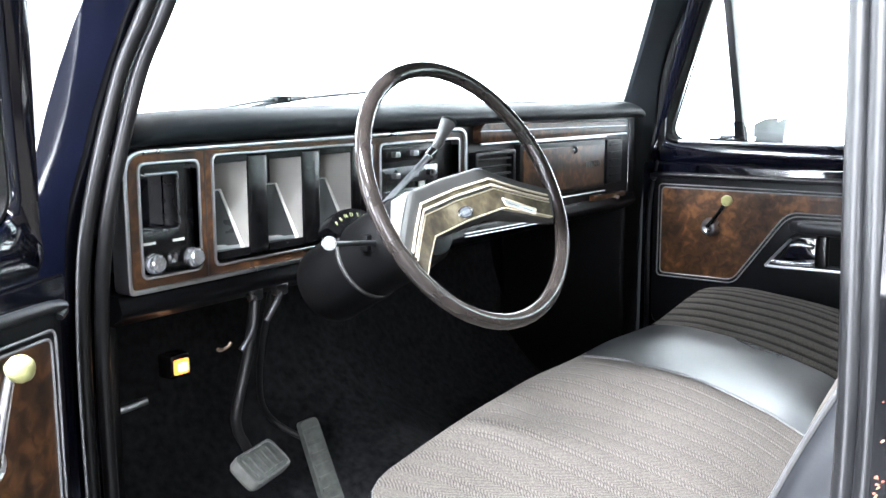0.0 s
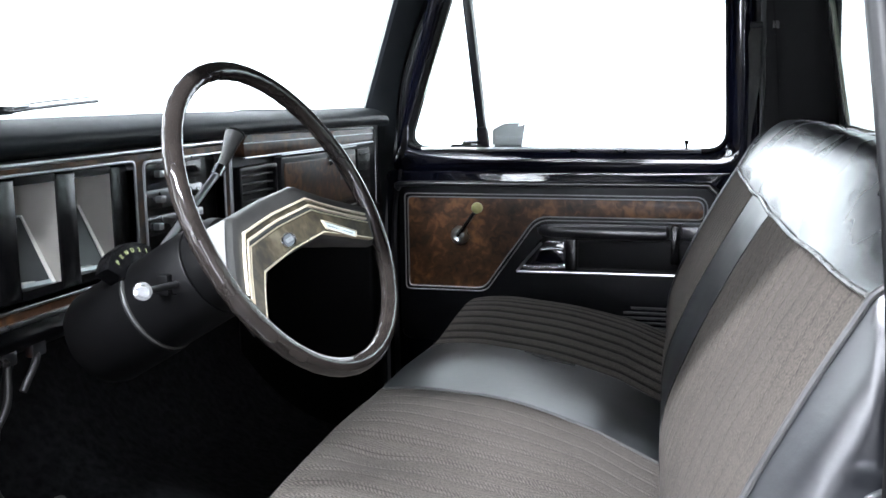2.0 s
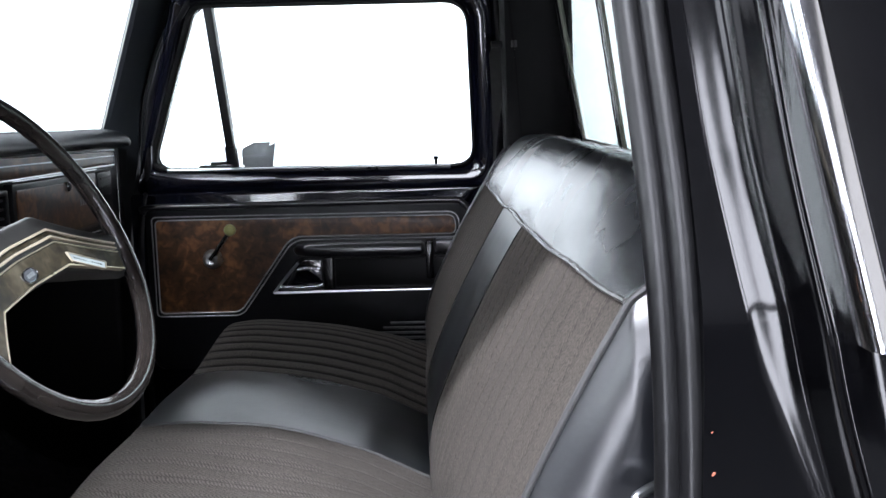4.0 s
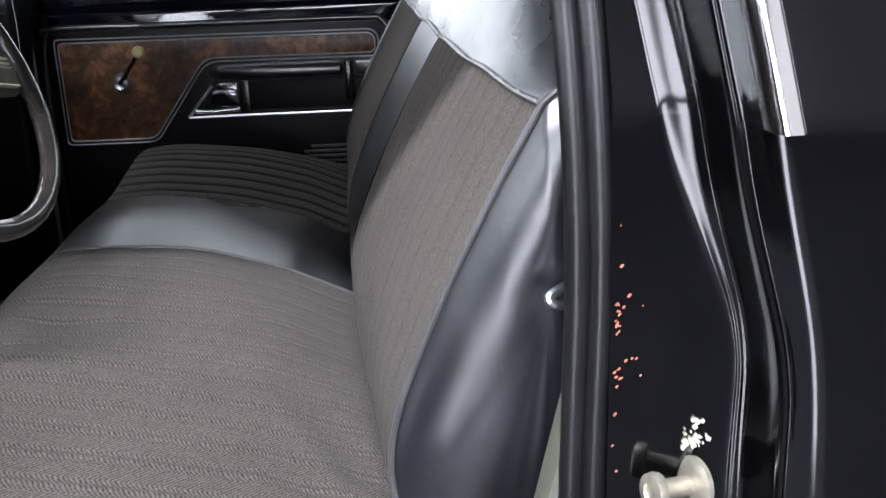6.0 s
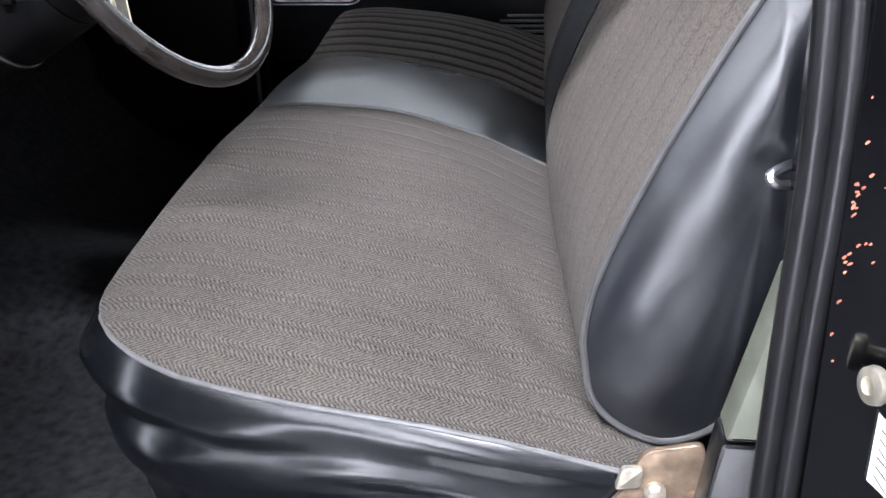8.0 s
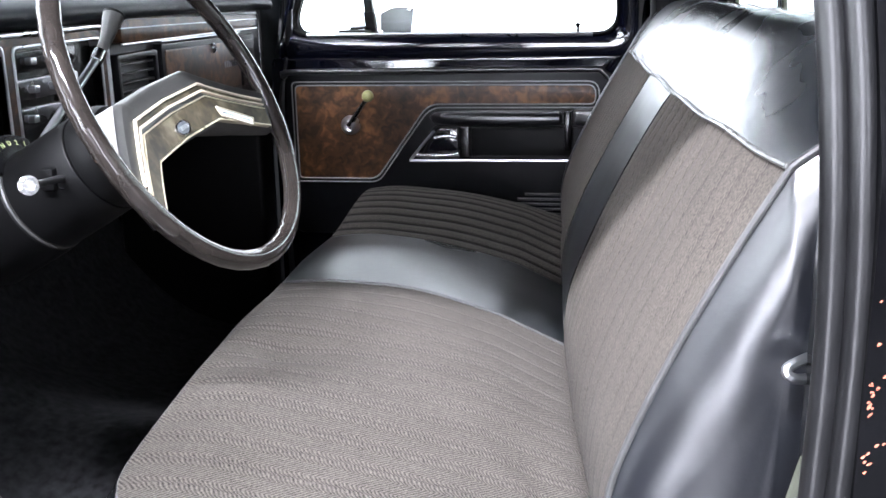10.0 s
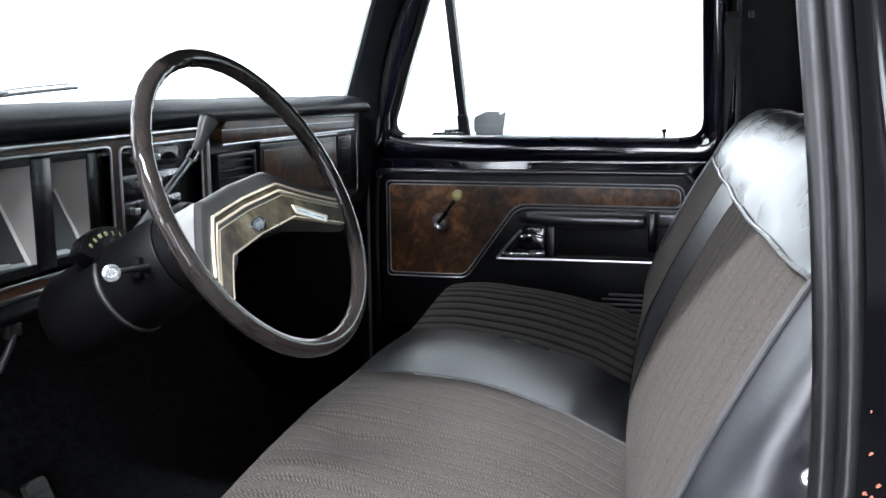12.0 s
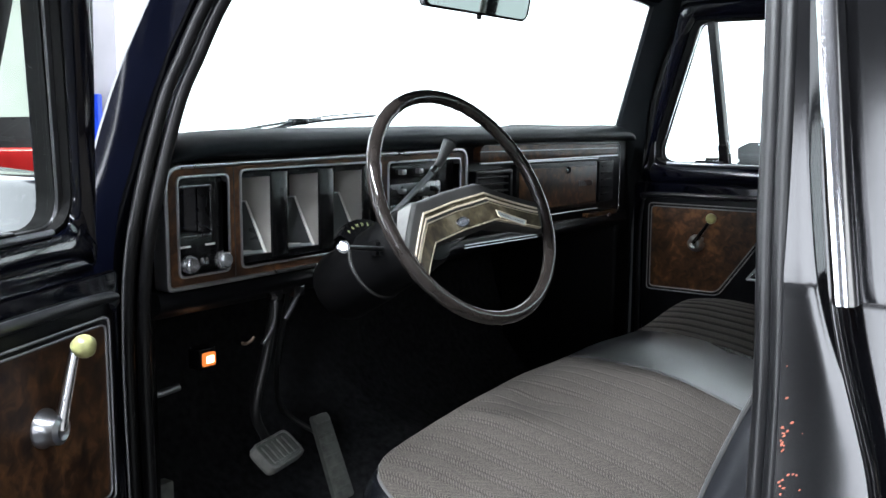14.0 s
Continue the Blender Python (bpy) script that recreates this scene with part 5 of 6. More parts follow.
bm = rod([(-1.20, 1.20, 1.17), (-1.30, 1.26, 0.98), (-1.36, 1.34, 0.86), (-1.30, 1.40, 0.80)], 0.006)
part("pedal_rod", bm, GRIPDARK, gas)
for y0, z1 in ((1.060, 1.105), (1.115, 1.140)):
    ht = thing("release_lever", (-1.10, y0, 1.18), "small chromed release lever under the dashboard", "lever", "levers under the dashboard")
    bm = B(); box(bm, (-1.106, y0 - 0.014, 1.176), (-1.092, y0 + 0.014, 1.196), 0.004)
    part("lever_mount", bm, DARKCHROME, ht)
    bm = rod([(-1.098, y0, 1.182), (-1.092, y0 - 0.012, z1 + 0.03), (-1.095, y0 - 0.035, z1)], 0.0048)
    part("lever_arm", bm, GRIPDARK, ht)
bm = B(); tube(bm, curve([(-1.104, 0.986, 1.1135), (-1.104, 0.996, 1.1110), (-1.100, 1.003, 1.1150), (-1.098, 1.008, 1.1215)], 4), 0.0028, 8)
tagged(part("pull_tab", bm, RUST), "small bent metal pull tab under the dashboard", "pull tab")
lamp = thing("courtesy_lamp", (-1.20, 0.99, 1.07), "lit courtesy lamp with a warm glow under the dashboard", "lamp")
bm = B(); box(bm, (-1.225, 0.970, 1.054), (-1.194, 1.009, 1.092), 0.004)
part("lamp_housing", bm, PLASTIC, lamp)
bm = B(); box(bm, (-1.198, 0.976, 1.060), (-1.189, 1.004, 1.084), 0.003)
part("lamp_lens", bm, BULB, lamp, "glowing orange lens")
bm = B(); box(bm, (-1.192, 0.981, 1.065), (-1.1875, 0.999, 1.079), 0.002)
part("lamp_bulb", bm, FILAMENT, lamp, "bright warm white bulb")
bm = rod([(-1.15, 0.835, 1.050), (-1.145, 0.850, 1.052), (-1.14, 0.880, 1.056)], 0.006)
tagged(part("vent_pull", bm, SATIN), "small metal pull handle on the kick panel", "handle")
bm = B(); box(bm, (-1.16, 0.83, 0.83), (-1.135, 0.86, 0.905), 0.004)
tagged(part("brake_release", bm, PEDAL), "small grey parking brake pedal pad", "pedal")
# ---------------------------------------------------------------- doors
OPEN = radians(68.0)
PIVOT = V((-1.125, 0.662, 0))
TURN_OPEN = Matrix.Translation(PIVOT) @ Matrix.Rotation(-OPEN, 4, "Z") @ Matrix.Translation(-PIVOT)


def at_passenger(u, z, w):
    return V((u, 2.52 - w - inset(z), z))


def at_driver(u, z, w):
    return TURN_OPEN @ V((u, 0.775 + w + inset(z), z - 0.010))


def line(fn, pts, w):
    return [fn(p[0], p[1], w) for p in pts]


def build_door(name, fn, label, crank, base, face=0.0, lead=0.0):
    door = thing(name, base, label, "truck door", kind="structure")
    win_i = rpoly([(-1.060, 1.356), (-0.248, 1.350), (-0.262, 1.745), (-0.908, 1.745)], [0.055, 0.055, 0.06, 0.03], 7)
    win_o = rpoly([(-1.090 - lead, 1.295), (-0.185, 1.295), (-0.200, 1.792), (-0.938 - lead, 1.792)], [0.03, 0.03, 0.07, 0.03], 7)
    bm = B(); softring(bm, win_o, win_i, fn, -0.095, face, 0.020)
    fr = part("window_frame", bm, PAINT, door, "glossy black painted window frame")
    bm = B(); tube(bm, [fn(p[0], p[1], -0.058) for p in win_i], 0.0060, 8, closed=True)
    part("window_seal", bm, RUBBER, fr)
    chan = [V(a).lerp(V(b), 1.05) for a, b in zip(win_o, win_i)]
    bm = B(); ringplate(bm, [V(a).lerp(V(b), 0.985) for a, b in zip(win_o, win_i)], chan, fn, -0.092, face - 0.012)
    part("window_channel", bm, FELT, fr, "matt black window channel")
    # added tube that stands in for the highlight on the rounded sill
    bm = B(); tube(bm, line(fn, [(-1.005, 1.3575), (-0.83, 1.356), (-0.55, 1.354), (-0.31, 1.353)], face - 0.007), 0.0048, 8)
    part("sill_highlight", bm, SATIN, fr, "metal strip added for the bright reflection along the window sill")
    # inner pressing: slab below the window, with rolled upper edge
    bm = B(); slab(bm, rpoly([(-1.100, 0.665), (-0.160, 0.665), (-0.160, 1.300), (-1.100, 1.300)], [0.05, 0.03, 0.01, 0.01], 4), fn, -0.075, -0.004, 0.006)
    part("inner_panel", bm, PAINT, door, "black painted inner door panel")
    bm = B(); slab(bm, rpoly([(-1.115, 0.600), (-0.115, 0.600), (-0.095, 1.340), (-1.115, 1.340)], [0.04, 0.03, 0.01, 0.01], 4), fn, -0.135, -0.077, 0.012)
    part("outer_panel", bm, BODY, door, "glossy black outer door skin")
    # moulded trim board
    board = rpoly([(-1.062, 0.86), (-0.245, 0.86), (-0.250, 1.268), (-1.062, 1.268)], [0.03, 0.03, 0.04, 0.02], 5)
    bm = B(); slab(bm, board, fn, -0.006, 0.010, 0.006, 3)
    tb = part("trim_board", bm, TRIMBOARD, door, "black moulded trim board")
    bm = B(); tube(bm, curve(line(fn, [(-1.060, 1.255), (-1.050, 1.268), (-0.80, 1.270), (-0.34, 1.272), (-0.285, 1.266), (-0.262, 1.235)], 0.008), 6), 0.0075, 10)
    part("upper_moulding", bm, VINYL, tb, "rolled black vinyl moulding")
    # wood panel with an outline of bright trim
    wood = rpoly([(-1.038, 1.004), (-0.838, 1.004), (-0.705, 1.190), (-0.300, 1.190), (-0.300, 1.236), (-1.038, 1.236)], [0.012, 0.02, 0.03, 0.015, 0.03, 0.012], 5)
    bm = B(); slab(bm, wood, fn, 0.006, 0.0135, 0.001)
    part("wood_panel", bm, WOOD, tb, "brown burl-wood panel")
    for grow, r in ((0.0, 0.0020), (0.0085, 0.0019)):
        lp = rpoly([(-1.038 - grow, 1.004 - grow), (-0.838 + grow * 0.5, 1.004 - grow), (-0.705 + grow * 0.5, 1.190 - grow), (-0.300 + grow, 1.190 - grow), (-0.300 + grow, 1.236 + grow), (-1.038 - grow, 1.236 + grow)], [0.012, 0.02, 0.03, 0.015, 0.03, 0.012], 5)
        bm = B(); tube(bm, [fn(p[0], p[1], 0.0135) for p in lp], r, 8, closed=True)
        part("wood_outline", bm, MOULD, tb)
    # armrest, pocket and latch
    bm = B()
    rows = []
    for u, hz, hw in ((-0.700, 0.004, 0.006), (-0.690, 0.012, 0.030), (-0.660, 0.016, 0.048), (-0.55, 0.0175, 0.055), (-0.42, 0.0175, 0.055), (-0.385, 0.0165, 0.052), (-0.378, 0.010, 0.045)):
        sec = []
        for k in range(14):
            t = k * 2 * math.pi / 14
            sec.append(fn(u, 1.158 + hz * math.copysign(abs(math.sin(t)) ** 0.6, math.sin(t)), 0.008 + hw * 0.5 + hw * 0.5 * math.copysign(abs(math.cos(t)) ** 0.6, math.cos(t))))
        rows.append(sec)
    vs = grid(bm, rows, close_v=True)
    bm.faces.new(vs[0]); bm.faces.new(vs[-1][::-1])
    part("armrest", bm, VINYL, door, "padded black vinyl armrest")
    # silver tube added as the highlight along the armrest's top edge
    bm = B(); tube(bm, curve(line(fn, [(-0.668, 1.168), (-0.64, 1.173), (-0.5, 1.174), (-0.385, 1.173)], 0.050), 5), 0.0032, 8)
    part("armrest_highlight", bm, MOULD, door)
    bm = B(); slab(bm, rpoly([(-0.374, 1.085), (-0.355, 1.085), (-0.355, 1.180), (-0.374, 1.180)], 0.005, 3), fn, 0.008, 0.058, 0.004)
    part("armrest_post", bm, PLASTIC, door)
    bm = B(); slab(bm, rpoly([(-0.352, 1.145), (-0.262, 1.145), (-0.262, 1.178), (-0.352, 1.178)], 0.008, 3), fn, 0.008, 0.045, 0.006)
    part("armrest_end", bm, VINYL, door)
    bm = B(); softring(bm, rpoly([(-0.745, 1.050), (-0.270, 1.050), (-0.270, 1.142), (-0.690, 1.142)], [0.012, 0.01, 0.01, 0.02], 4), rpoly([(-0.725, 1.060), (-0.280, 1.060), (-0.280, 1.136), (-0.686, 1.136)], [0.008, 0.006, 0.006, 0.014], 4), fn, 0.006, 0.022, 0.004)
    part("pocket_rim", bm, TRIMBOARD, door)
    bm = B(); tube(bm, curve(line(fn, [(-0.690, 1.125), (-0.745, 1.060), (-0.735, 1.052), (-0.60, 1.053), (-0.275, 1.054)], 0.022), 5), 0.0035, 8)
    part("pocket_moulding", bm, SATIN, door)
    bm = B(); slab(bm, rpoly([(-0.600, 1.064), (-0.285, 1.064), (-0.285, 1.133), (-0.600, 1.133)], 0.006, 3), fn, 0.009, 0.014, 0.002)
    part("pocket_panel", bm, SHROUD, door)
    bm = B(); slab(bm, rpoly([(-0.628, 1.058), (-0.602, 1.058), (-0.602, 1.138), (-0.628, 1.138)], 0.004, 3), fn, 0.008, 0.030, 0.003)
    part("pocket_divider", bm, PLASTIC, door)
    bm = B(); slab(bm, rpoly([(-0.715, 1.064), (-0.632, 1.064), (-0.632, 1.130), (-0.680, 1.130)], 0.006, 3), fn, 0.009, 0.012, 0.001)
    cup = part("latch_cup", bm, PAINT, door, "dark latch cup with chrome edges")
    bm = B(); tube(bm, curve(line(fn, [(-0.690, 1.108), (-0.672, 1.112), (-0.650, 1.113), (-0.634, 1.110)], 0.026), 5), [0.005] * 15 + [0.0065], 10)
    part("door_handle", bm, CHROME, cup, "chrome inside door handle")
    bm = B(); tube(bm, curve(line(fn, [(-0.735, 1.066), (-0.700, 1.064), (-0.650, 1.066), (-0.63, 1.070)], 0.020), 5), 0.006, 10)
    part("latch_edge", bm, CHROME, cup)
    # slatted vent low on the panel
    for k in range(5):
        z = 0.918 + 0.0125 * k
        bm = B(); tube(bm, line(fn, [(-0.54 + 0.018 * k, z), (-0.30, z)], 0.012), 0.0035, 8)
        part("vent_slat", bm, WHEELGREY, tb)
    # window crank
    hub = V((-0.900, 1.139))
    kn = hub + V(crank)
    bm = B(); lathe(bm, [(0.024, 0.0), (0.024, 0.006), (0.019, 0.012), (0.018, 0.026), (0.012, 0.030), (0.009, 0.028), (0.0, 0.028)], fn(hub.x, hub.y, 0.012), fn(0, 1, 1) - fn(0, 1, 0), 24)
    cr = part("window_crank", bm, SATIN, door, "chromed window crank")
    arm = curve([fn(hub.x, hub.y, 0.036), fn(hub.x * 0.7 + kn.x * 0.3, hub.y * 0.7 + kn.y * 0.3, 0.040), fn(kn.x, kn.y, 0.050)], 6)
    bm = B(); tube(bm, arm, [0.009 - 0.003 * i / (len(arm) - 1) for i in range(len(arm))], 10, squash=0.6)
    part("crank_arm", bm, CHROME, cr)
    bm = B(); lathe(bm, [(0.005, 0.0), (0.008, 0.003), (0.0125, 0.008), (0.0142, 0.014), (0.0140, 0.019), (0.0115, 0.025), (0.006, 0.0285), (0.001, 0.0292)], fn(kn.x, kn.y, 0.046), fn(0, 1, 1) - fn(0, 1, 0), 28)
    part("crank_knob", bm, KNOB, cr, "marbled yellow-green crank knob")
    # vent window, division bar, glass, lock pin
    bm = B(); slab(bm, [(-0.862, 1.352), (-0.840, 1.352), (-0.862, 1.742), (-0.884, 1.742)], fn, -0.078, -0.045, 0.004)
    part("division_bar", bm, RUBBER, fr, "black quarter window bar")
    bm = B(); slab(bm, rpoly([(-0.864, 1.352), (-0.838, 1.352), (-0.842, 1.412), (-0.868, 1.412)], 0.004, 3), fn, -0.047, -0.041, 0.002)
    part("bar_foot", bm, PLASTIC, fr)
    vent_o = rpoly([(-1.056, 1.360), (-0.870, 1.358), (-0.900, 1.742)], [0.04, 0.01, 0.005], 6)
    bm = B(); slab(bm, vent_o, fn, -0.066, -0.061)
    g = part("vent_pane", bm, PANE, fr, smooth=0); g.visible_shadow = False
    bm = B(); slab(bm, rpoly([(-0.838, 1.352), (-0.255, 1.352), (-0.268, 1.742), (-0.870, 1.742)], [0.005, 0.05, 0.05, 0.01], 6), fn, -0.066, -0.061)
    g = part("pane", bm, PANE, fr, smooth=0); g.visible_shadow = False
    bm = B(); tube(bm, line(fn, [(-0.905, 1.372), (-0.852, 1.374)], -0.046), 0.0055, 8)
    vl = part("vent_latch", bm, CHROME, fr, "chromed quarter window catch")
    bm = B(); slab(bm, rpoly([(-0.935, 1.353), (-0.850, 1.353), (-0.850, 1.367), (-0.935, 1.367)], 0.004, 3), fn, -0.058, -0.036, 0.003)
    part("latch_base", bm, PLASTIC, vl)
    bm = B(); lathe(bm, [(0.0035, 0.0), (0.0035, 0.024), (0.006, 0.026), (0.0065, 0.032), (0.004, 0.034), (0, 0.034)], fn(-0.345, 1.345, -0.012), (0, 0, 1), 12)
    part("lock_pin", bm, PLASTIC, fr)
    return door


build_door("door_1", at_passenger, "closed passenger door with wood panel, armrest and window crank", (0.056, 0.076), at_passenger(-0.6, 0.62, 0))
build_door("door_2", at_driver, "open driver door with wood panel and window crank", (-0.018, 0.098), at_driver(-0.6, 0.62, 0), -0.028, 0.022)

# ---------------------------------------------------------------- outside mirror, inside mirror, wipers, belt
sm = thing("side_mirror", (-0.82, 2.62, 1.30), "rectangular outside mirror on the passenger door", "side mirror")
bm = B(); slab(bm, rpoly([(-0.848, 1.335), (-0.772, 1.333), (-0.760, 1.418), (-0.815, 1.418), (-0.848, 1.402)], 0.006, 3), lambda u, v, d: V((u, 2.66 + d, v)), 0.0, 0.03, 0.006)
part("mirror_shell", bm, SILVER, sm, "grey metal mirror shell")
bm = rod([(-0.81, 2.67, 1.36), (-0.81, 2.65, 1.30), (-0.80, 2.61, 1.25)], 0.008)
part("mirror_arm", bm, SATIN, sm)

rv = thing("rear_view_mirror", (-0.99, MID, 1.82), "rear-view mirror with dark rim on a short stalk", "mirror")
RN = V((0.92, -0.36, -0.13)).normalized()
RU = V((0.36, 0.93, -0.05))
RU = (RU - RN * RU.dot(RN)).normalized()
RW = RN.cross(RU)
rvf = lambda u, v, d: V((-0.985, 1.52, 1.722)) + (u - 1.52) * RU + v * RW + d * RN
bm = B(); slab(bm, rpoly([(1.395, -0.028), (1.645, -0.034), (1.650, 0.034), (1.395, 0.036)], 0.014, 4), rvf, -0.022, 0.0, 0.004)
part("mirror_shell", bm, PLASTIC, rv)
bm = B(); slab(bm, rpoly([(1.401, -0.023), (1.639, -0.029), (1.644, 0.029), (1.401, 0.031)], 0.011, 4), rvf, -0.001, 0.0015)
part("mirror_glass", bm, MIRROR, rv, "silvered mirror glass")
bm = rod([(-1.0, 1.53, 1.735), (-1.01, 1.60, 1.78), (-1.0, 1.64, 1.815)], 0.008)
part("mirror_stalk", bm, PLASTIC, rv)
bm = B(); box(bm, (-0.992, 1.52, 1.682), (-0.984, 1.53, 1.695), 0.002)
part("dip_lever", bm, PLASTIC, rv)

wp = thing("windscreen_wiper", (-1.32, 1.30, 1.44), "parked metal wiper arm and blade below the windscreen", "wiper")
bm = rod([(-1.33, 1.05, 1.445), (-1.325, 1.22, 1.467), (-1.32, 1.34, 1.481), (-1.32, 1.42, 1.486)], 0.0028)
part("wiper_arm", bm, SATIN, wp)
bm = B(); lathe(bm, [(0.012, 0.0), (0.012, 0.05), (0.007, 0.06), (0.007, 0.085), (0, 0.088)], (-1.33, 1.05, 1.362), (0, 0, 1), 14)
part("wiper_pivot", bm, PLASTIC, wp)
bm = B(); box(bm, (-1.335, 1.335, 1.473), (-1.31, 1.375, 1.487), 0.004)
part("wiper_joint", bm, PLASTIC, wp)
bm = B(); tube(bm, curve([(-1.318, 1.24, 1.462), (-1.318, 1.40, 1.480), (-1.318, 1.60, 1.492)], 6), 0.0030, 8)
part("wiper_blade", bm, DARKCHROME, wp)
bm = B(); tube(bm, curve([(-1.322, 1.28, 1.468), (-1.322, 1.42, 1.489), (-1.322, 1.585, 1.499)], 6), 0.0018, 8)
part("blade_bow", bm, SATIN, wp)

sb = thing("seat_belt", (-0.20, 2.46, 1.30), "black webbing shoulder belt hanging from the pillar", "seat belt")
bm = B()
rows = []
for i in range(17):
    z = 1.632 - 0.34 * i / 16
    xa, xb = interp([(1.29, -0.209, -0.203), (1.408, -0.208, -0.200), (1.531, -0.211, -0.184), (1.612, -0.216, -0.168), (1.632, -0.210, -0.160)], z)
    y = 2.459 - inset(z)
    rows.append([V((xa + (xb - xa) * k / 6, y - 0.004 * math.sin(math.pi * k / 6 + 3 * z), z)) for k in range(7)])
grid(bm, rows)
bmesh.ops.solidify(bm, geom=bm.faces[:], thickness=0.0015)
part("webbing", bm, WEBBING, sb)
bm = B(); slab(bm, rpoly([(-0.212, 1.628), (-0.154, 1.628), (-0.154, 1.642), (-0.212, 1.642)], 0.003, 3), lambda u, v, d: V((u, 2.394 - d, v)), 0.0, 0.012, 0.002)
part("belt_guide", bm, SHROUD, sb)
bm = B(); slab(bm, rpoly([(-0.166, 1.627), (-0.153, 1.627), (-0.153, 1.643), (-0.166, 1.643)], 0.003, 3), lambda u, v, d: V((u, 2.394 - d, v)), 0.010, 0.014, 0.001)
part("guide_end", bm, WHEELGREY, sb, "worn grey end of the belt guide")
bm = B()
for z in (1.498, 1.503):
    slab(bm, rpoly([(-0.143, z - 0.0012), (-0.134, z), (-0.134, z + 0.002), (-0.143, z + 0.0008)], 0.0006, 2), lambda u, v, d: V((u, 2.506 - 0.035 - inset(v) - d, v)), 0.0, 0.004)
part("belt_anchor", bm, CHROME, sb, "small chromed anchor clip")

# ---------------------------------------------------------------- driver door jamb: striker, sticker, chips
stk = thing("door_striker", (-0.0745, 0.730, 1.073), "zinc-plated door striker pin screwed to the jamb", "striker")
bm = B(); lathe(bm, [(0.021, 0.0), (0.021, 0.004), (0.017, 0.006), (0.010, 0.008)], (-0.0755, 0.7290, 1.080), (-0.93, -0.33, 0.10), 24)
part("striker_washer", bm, STEEL, stk)
bm = B(); lathe(bm, [(0.0075, 0.006), (0.0075, 0.030), (0.008, 0.031), (0.0130, 0.032), (0.0140, 0.035), (0.0132, 0.040), (0.0065, 0.0415), (0.0058, 0.039), (0, 0.039)], (-0.0755, 0.7290, 1.080), (-0.93, -0.33, 0.10), 24)
part("striker_pin", bm, STEEL, stk)


def jamb_y(x):
    """The flat jamb face round the striker, turning out at its edge."""
    return 0.7382 - 0.25 * (x + 0.14) ** 2 - 4.0 * max(0.0, x + 0.070) ** 2 - 0.40 * max(0.0, x + 0.054)


def on_jamb(quad, lift, thick):
    """A thin sheet that follows the jamb between four corners (x, z), given round it from the top."""
    b = B()
    a0, a1, a2, a3 = [V(p) for p in quad]
    rows_ = []
    for i in range(9):
        f, g = a0.lerp(a1, i / 8), a3.lerp(a2, i / 8)
        rows_.append([V((p.x, jamb_y(p.x) - lift, p.y)) for p in (f, f.lerp(g, 0.5), g)])
    grid(b, rows_)
    bmesh.ops.solidify(b, geom=b.faces[:], thickness=thick)
    return b


lb = part("jamb_sticker", on_jamb([(-0.096, 1.050), (-0.050, 0.996), (-0.051, 0.946), (-0.096, 0.991)], 0.0012, 0.0004), PAPER, None, smooth=0)
tagged(lb, "white paper information sticker on the black door jamb", "sticker")
for k in range(6):
    o = -0.0078 * k
    part("text_bar", on_jamb([(-0.092, 1.036 + o), (-0.060 - 0.004 * (k % 3), 0.999 + o), (-0.060 - 0.004 * (k % 3), 0.9975 + o), (-0.092, 1.0345 + o)], 0.0016, 0.0003), GRIP, lb)
bm = B(); lathe(bm, [(0.018, 0), (0.018, 0.004), (0.013, 0.007), (0.0, 0.007)], (-0.090, 0.7375, 0.930), (-0.1, -0.99, 0), 18)
tagged(part("jamb_plug", bm, STEEL), "round metal plug in the door jamb", "plug")
random.seed(4)
bm = B()
for x, z, count, spread in ((-0.1335, 1.277, 1, 0.0), (-0.1320, 1.248, 1, 0.0), (-0.1262, 1.226, 1, 0.0), (-0.1165, 1.218, 1, 0.0), (-0.1335, 1.214, 9, 0.005), (-0.1345, 1.202, 5, 0.005), (-0.1325, 1.175, 3, 0.007),
                            (-0.1165, 1.165, 1, 0.0), (-0.1345, 1.158, 3, 0.005), (-0.1345, 1.134, 2, 0.003), (-0.1340, 1.098, 2, 0.006), (-0.122, 1.19, 2, 0.010)):
    for k in range(count):
        cx, cz = min(-0.112, max(-0.1362, x + random.gauss(0, spread * 0.3))), z + random.gauss(0, spread)
        r = random.uniform(0.0005, 0.0012)
        c_ = V((cx, 0.739, cz))
        lp = [(1.3 * r * random.uniform(0.5, 1.3) * math.cos(q), 1.2 * r * random.uniform(0.5, 1.3) * math.sin(q)) for q in [i * math.pi / 3 for i in range(6)]]
        slab(bm, lp, lambda u, v, d: c_ + V((u, -d, v + 0.5 * u)), -0.003, 0.0005)
tagged(part("paint_chips", bm, CHIP, smooth=0), "reddish primer showing in chipped black paint", "paint chips", kind="stuff")
random.seed(11)
bm = B()
for k in range(34):
    cx, cz = -0.0765 + random.gauss(0, 0.004), 1.106 + abs(random.gauss(0, 0.010))
    r = random.uniform(0.0006, 0.0020)
    c_ = V((cx, jamb_y(cx), cz))
    lp = [(r * random.uniform(0.4, 1.3) * math.cos(q), 1.5 * r * random.uniform(0.4, 1.3) * math.sin(q)) for q in [i * math.pi / 3 for i in range(6)]]
    slab(bm, lp, lambda u, v, d: c_ + V((u, -d - 0.4 * u, v)), -0.003, 0.0012)
tagged(part("worn_paint", bm, STEEL, smooth=0), "bare metal scuffs above the door striker", "paint wear", kind="stuff")

bm = B()
slab(bm, rpoly([(0.0, 1.052), (0.5, 1.052), (0.5, 1.070), (0.0, 1.070)], 0.006, 3), lambda u, v, d: V((u + 0.012, 0.657 - d, v)), 0.0, 0.012, 0.003)
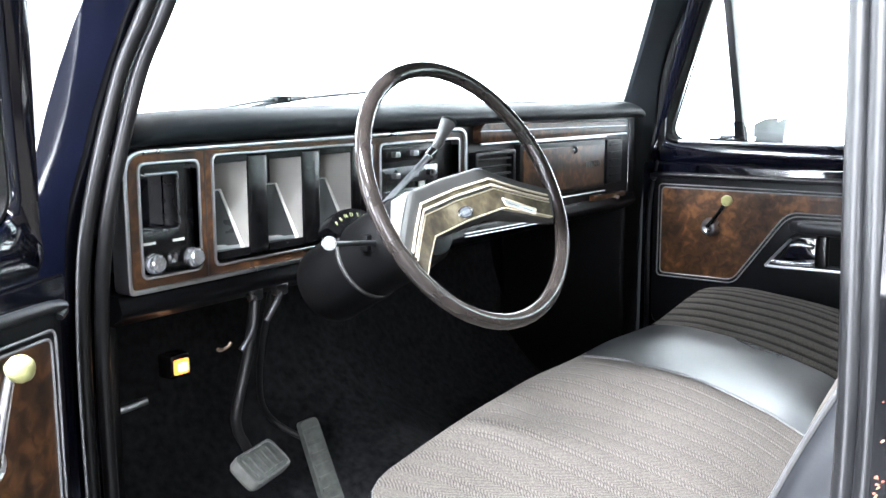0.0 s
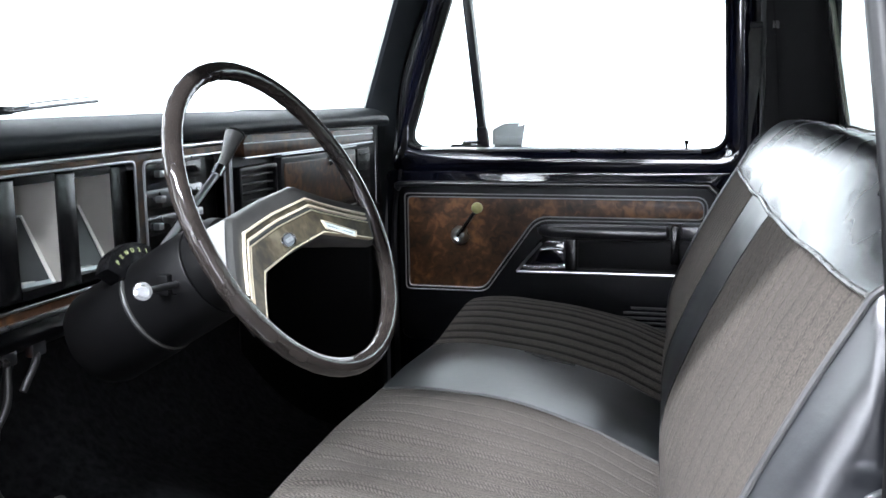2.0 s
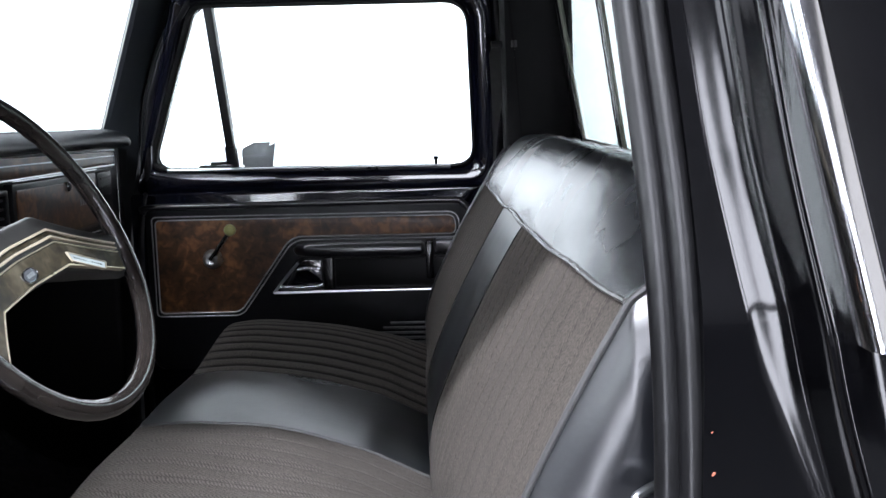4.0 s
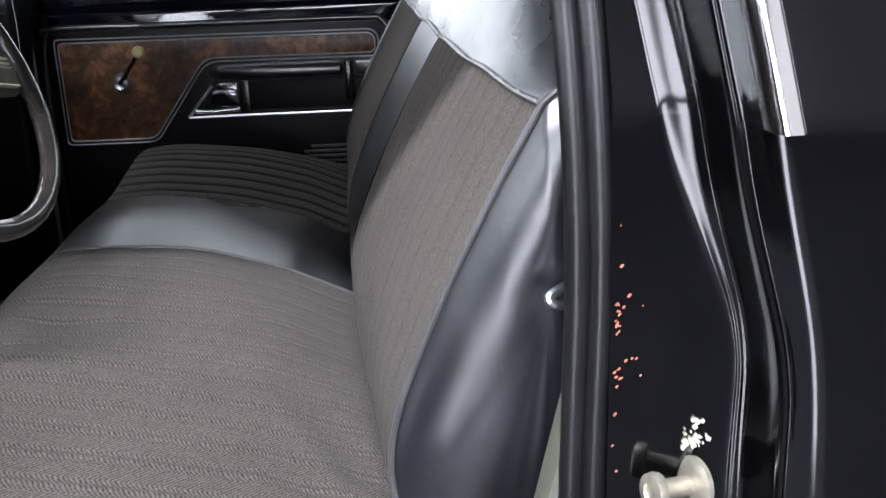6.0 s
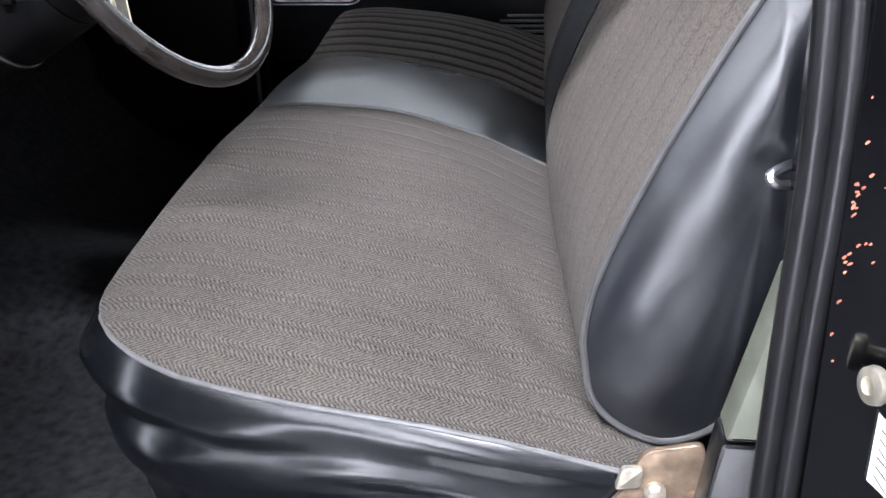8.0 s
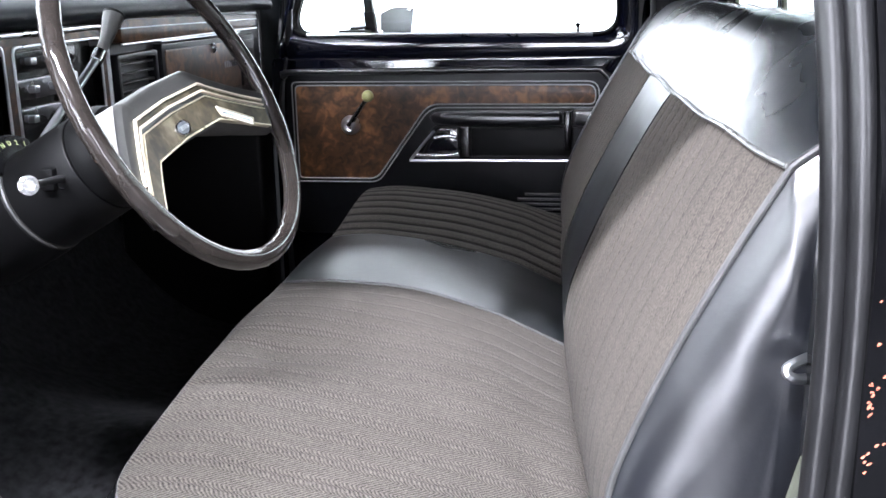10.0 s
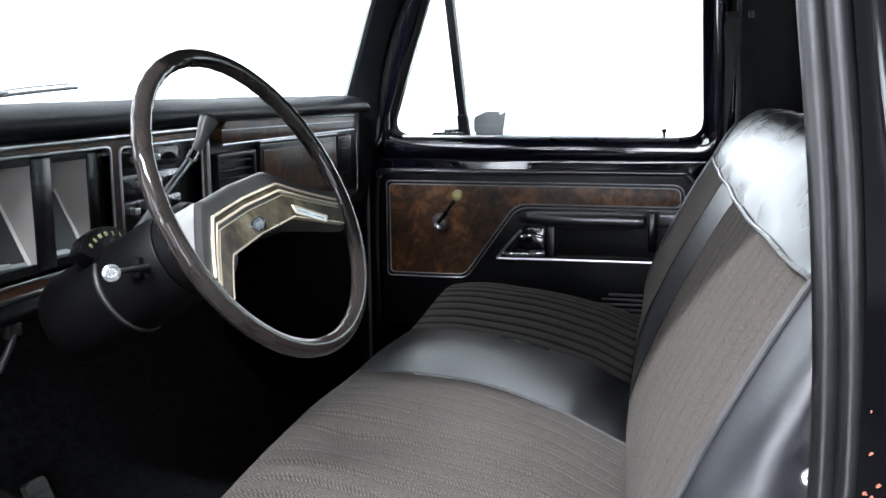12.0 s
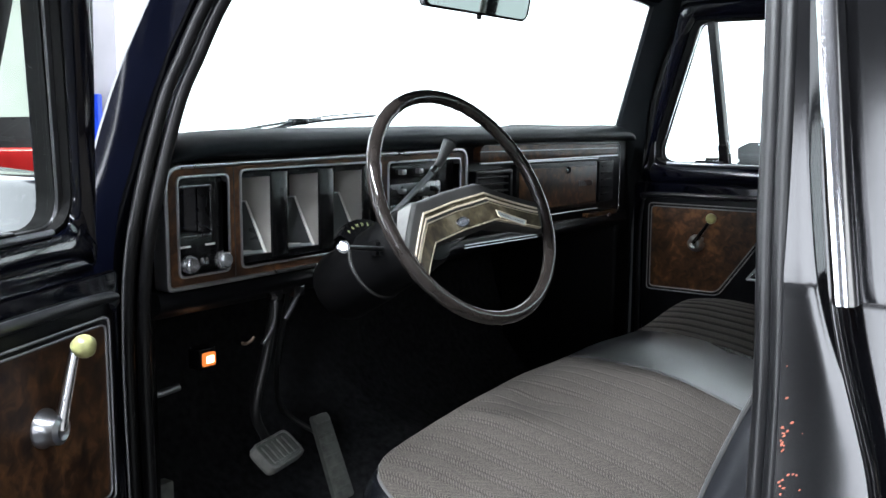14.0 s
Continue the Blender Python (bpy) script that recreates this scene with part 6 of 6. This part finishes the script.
tagged(part("side_moulding", bm, CHROME), "chrome moulding along the black cab side", "moulding", kind="structure")

# ---------------------------------------------------------------- showroom beyond the open door
def car(name, at, yaw, paint, label):
    c = thing(name, at, label, "car")
    m = Matrix.Translation(at) @ Matrix.Rotation(yaw, 4, "Z")
    prof = [(-2.3, 0.45), (-2.25, 0.75), (-1.3, 0.88), (-0.75, 0.93), (1.5, 0.95), (2.2, 0.90), (2.3, 0.50), (2.2, 0.30), (-2.2, 0.30)]
    bm = B()
    lp = rpoly(prof, 0.12, 4)
    rows = [[m @ V((p.x * k, y, p.y if p.y < 0.5 else 0.5 + (p.y - 0.5) * h_)) for p in lp] for y, k, h_ in ((-0.86, 0.96, 0.9), (-0.80, 1.0, 1.0), (0.80, 1.0, 1.0), (0.86, 0.96, 0.9))]
    vs = grid(bm, rows, close_v=True)
    bm.faces.new(vs[0]); bm.faces.new(vs[-1][::-1])
    part("body", bm, paint, c)
    bm = B()
    lp = rpoly([(-0.85, 0.92), (-0.25, 1.38), (0.9, 1.40), (1.5, 0.94)], 0.08, 4)
    rows = [[m @ V((p.x, y * (1 - 0.25 * (p.y - 0.92)), p.y)) for p in lp] for y in (-0.74, 0.74)]
    vs = grid(bm, rows, close_v=True)
    bm.faces.new(vs[0]); bm.faces.new(vs[-1][::-1])
    part("cabin", bm, DIAL, c, "dark glazed cabin")
    for x in (-1.4, 1.4):
        for y in (-0.86, 0.86):
            bm = B(); lathe(bm, [(0.20, 0), (0.32, 0.02), (0.33, 0.1), (0.32, 0.18), (0.2, 0.2)], m @ V((x, y - 0.1, 0.33)), m.to_3x3() @ V((0, 1, 0)), 24)
            w_ = part("tyre", bm, RUBBER, c)
            bm = B(); lathe(bm, [(0.19, 0.01), (0.18, 0.03), (0.05, 0.0), (0.0, 0.0)], m @ V((x, y + (0.09 if y > 0 else -0.1), 0.33)), m.to_3x3() @ V((0, 1 if y > 0 else -1, 0)), 20)
            part("rim", bm, SILVER, w_)
    return c


car("parked_car", (-14.0, 8.7, 0), radians(38), RED, "glossy red car parked in the showroom")
car("parked_car", (-10.5, 4.4, 0), radians(-139), SILVER, "silver car parked in the showroom")
bm = B(); box(bm, (-7.92, 5.36, 0.0), (-7.62, 5.42, 1.64), 0.02)
tagged(part("display_stand", bm, BLUE), "blue upright display stand beside the wall", "display stand")
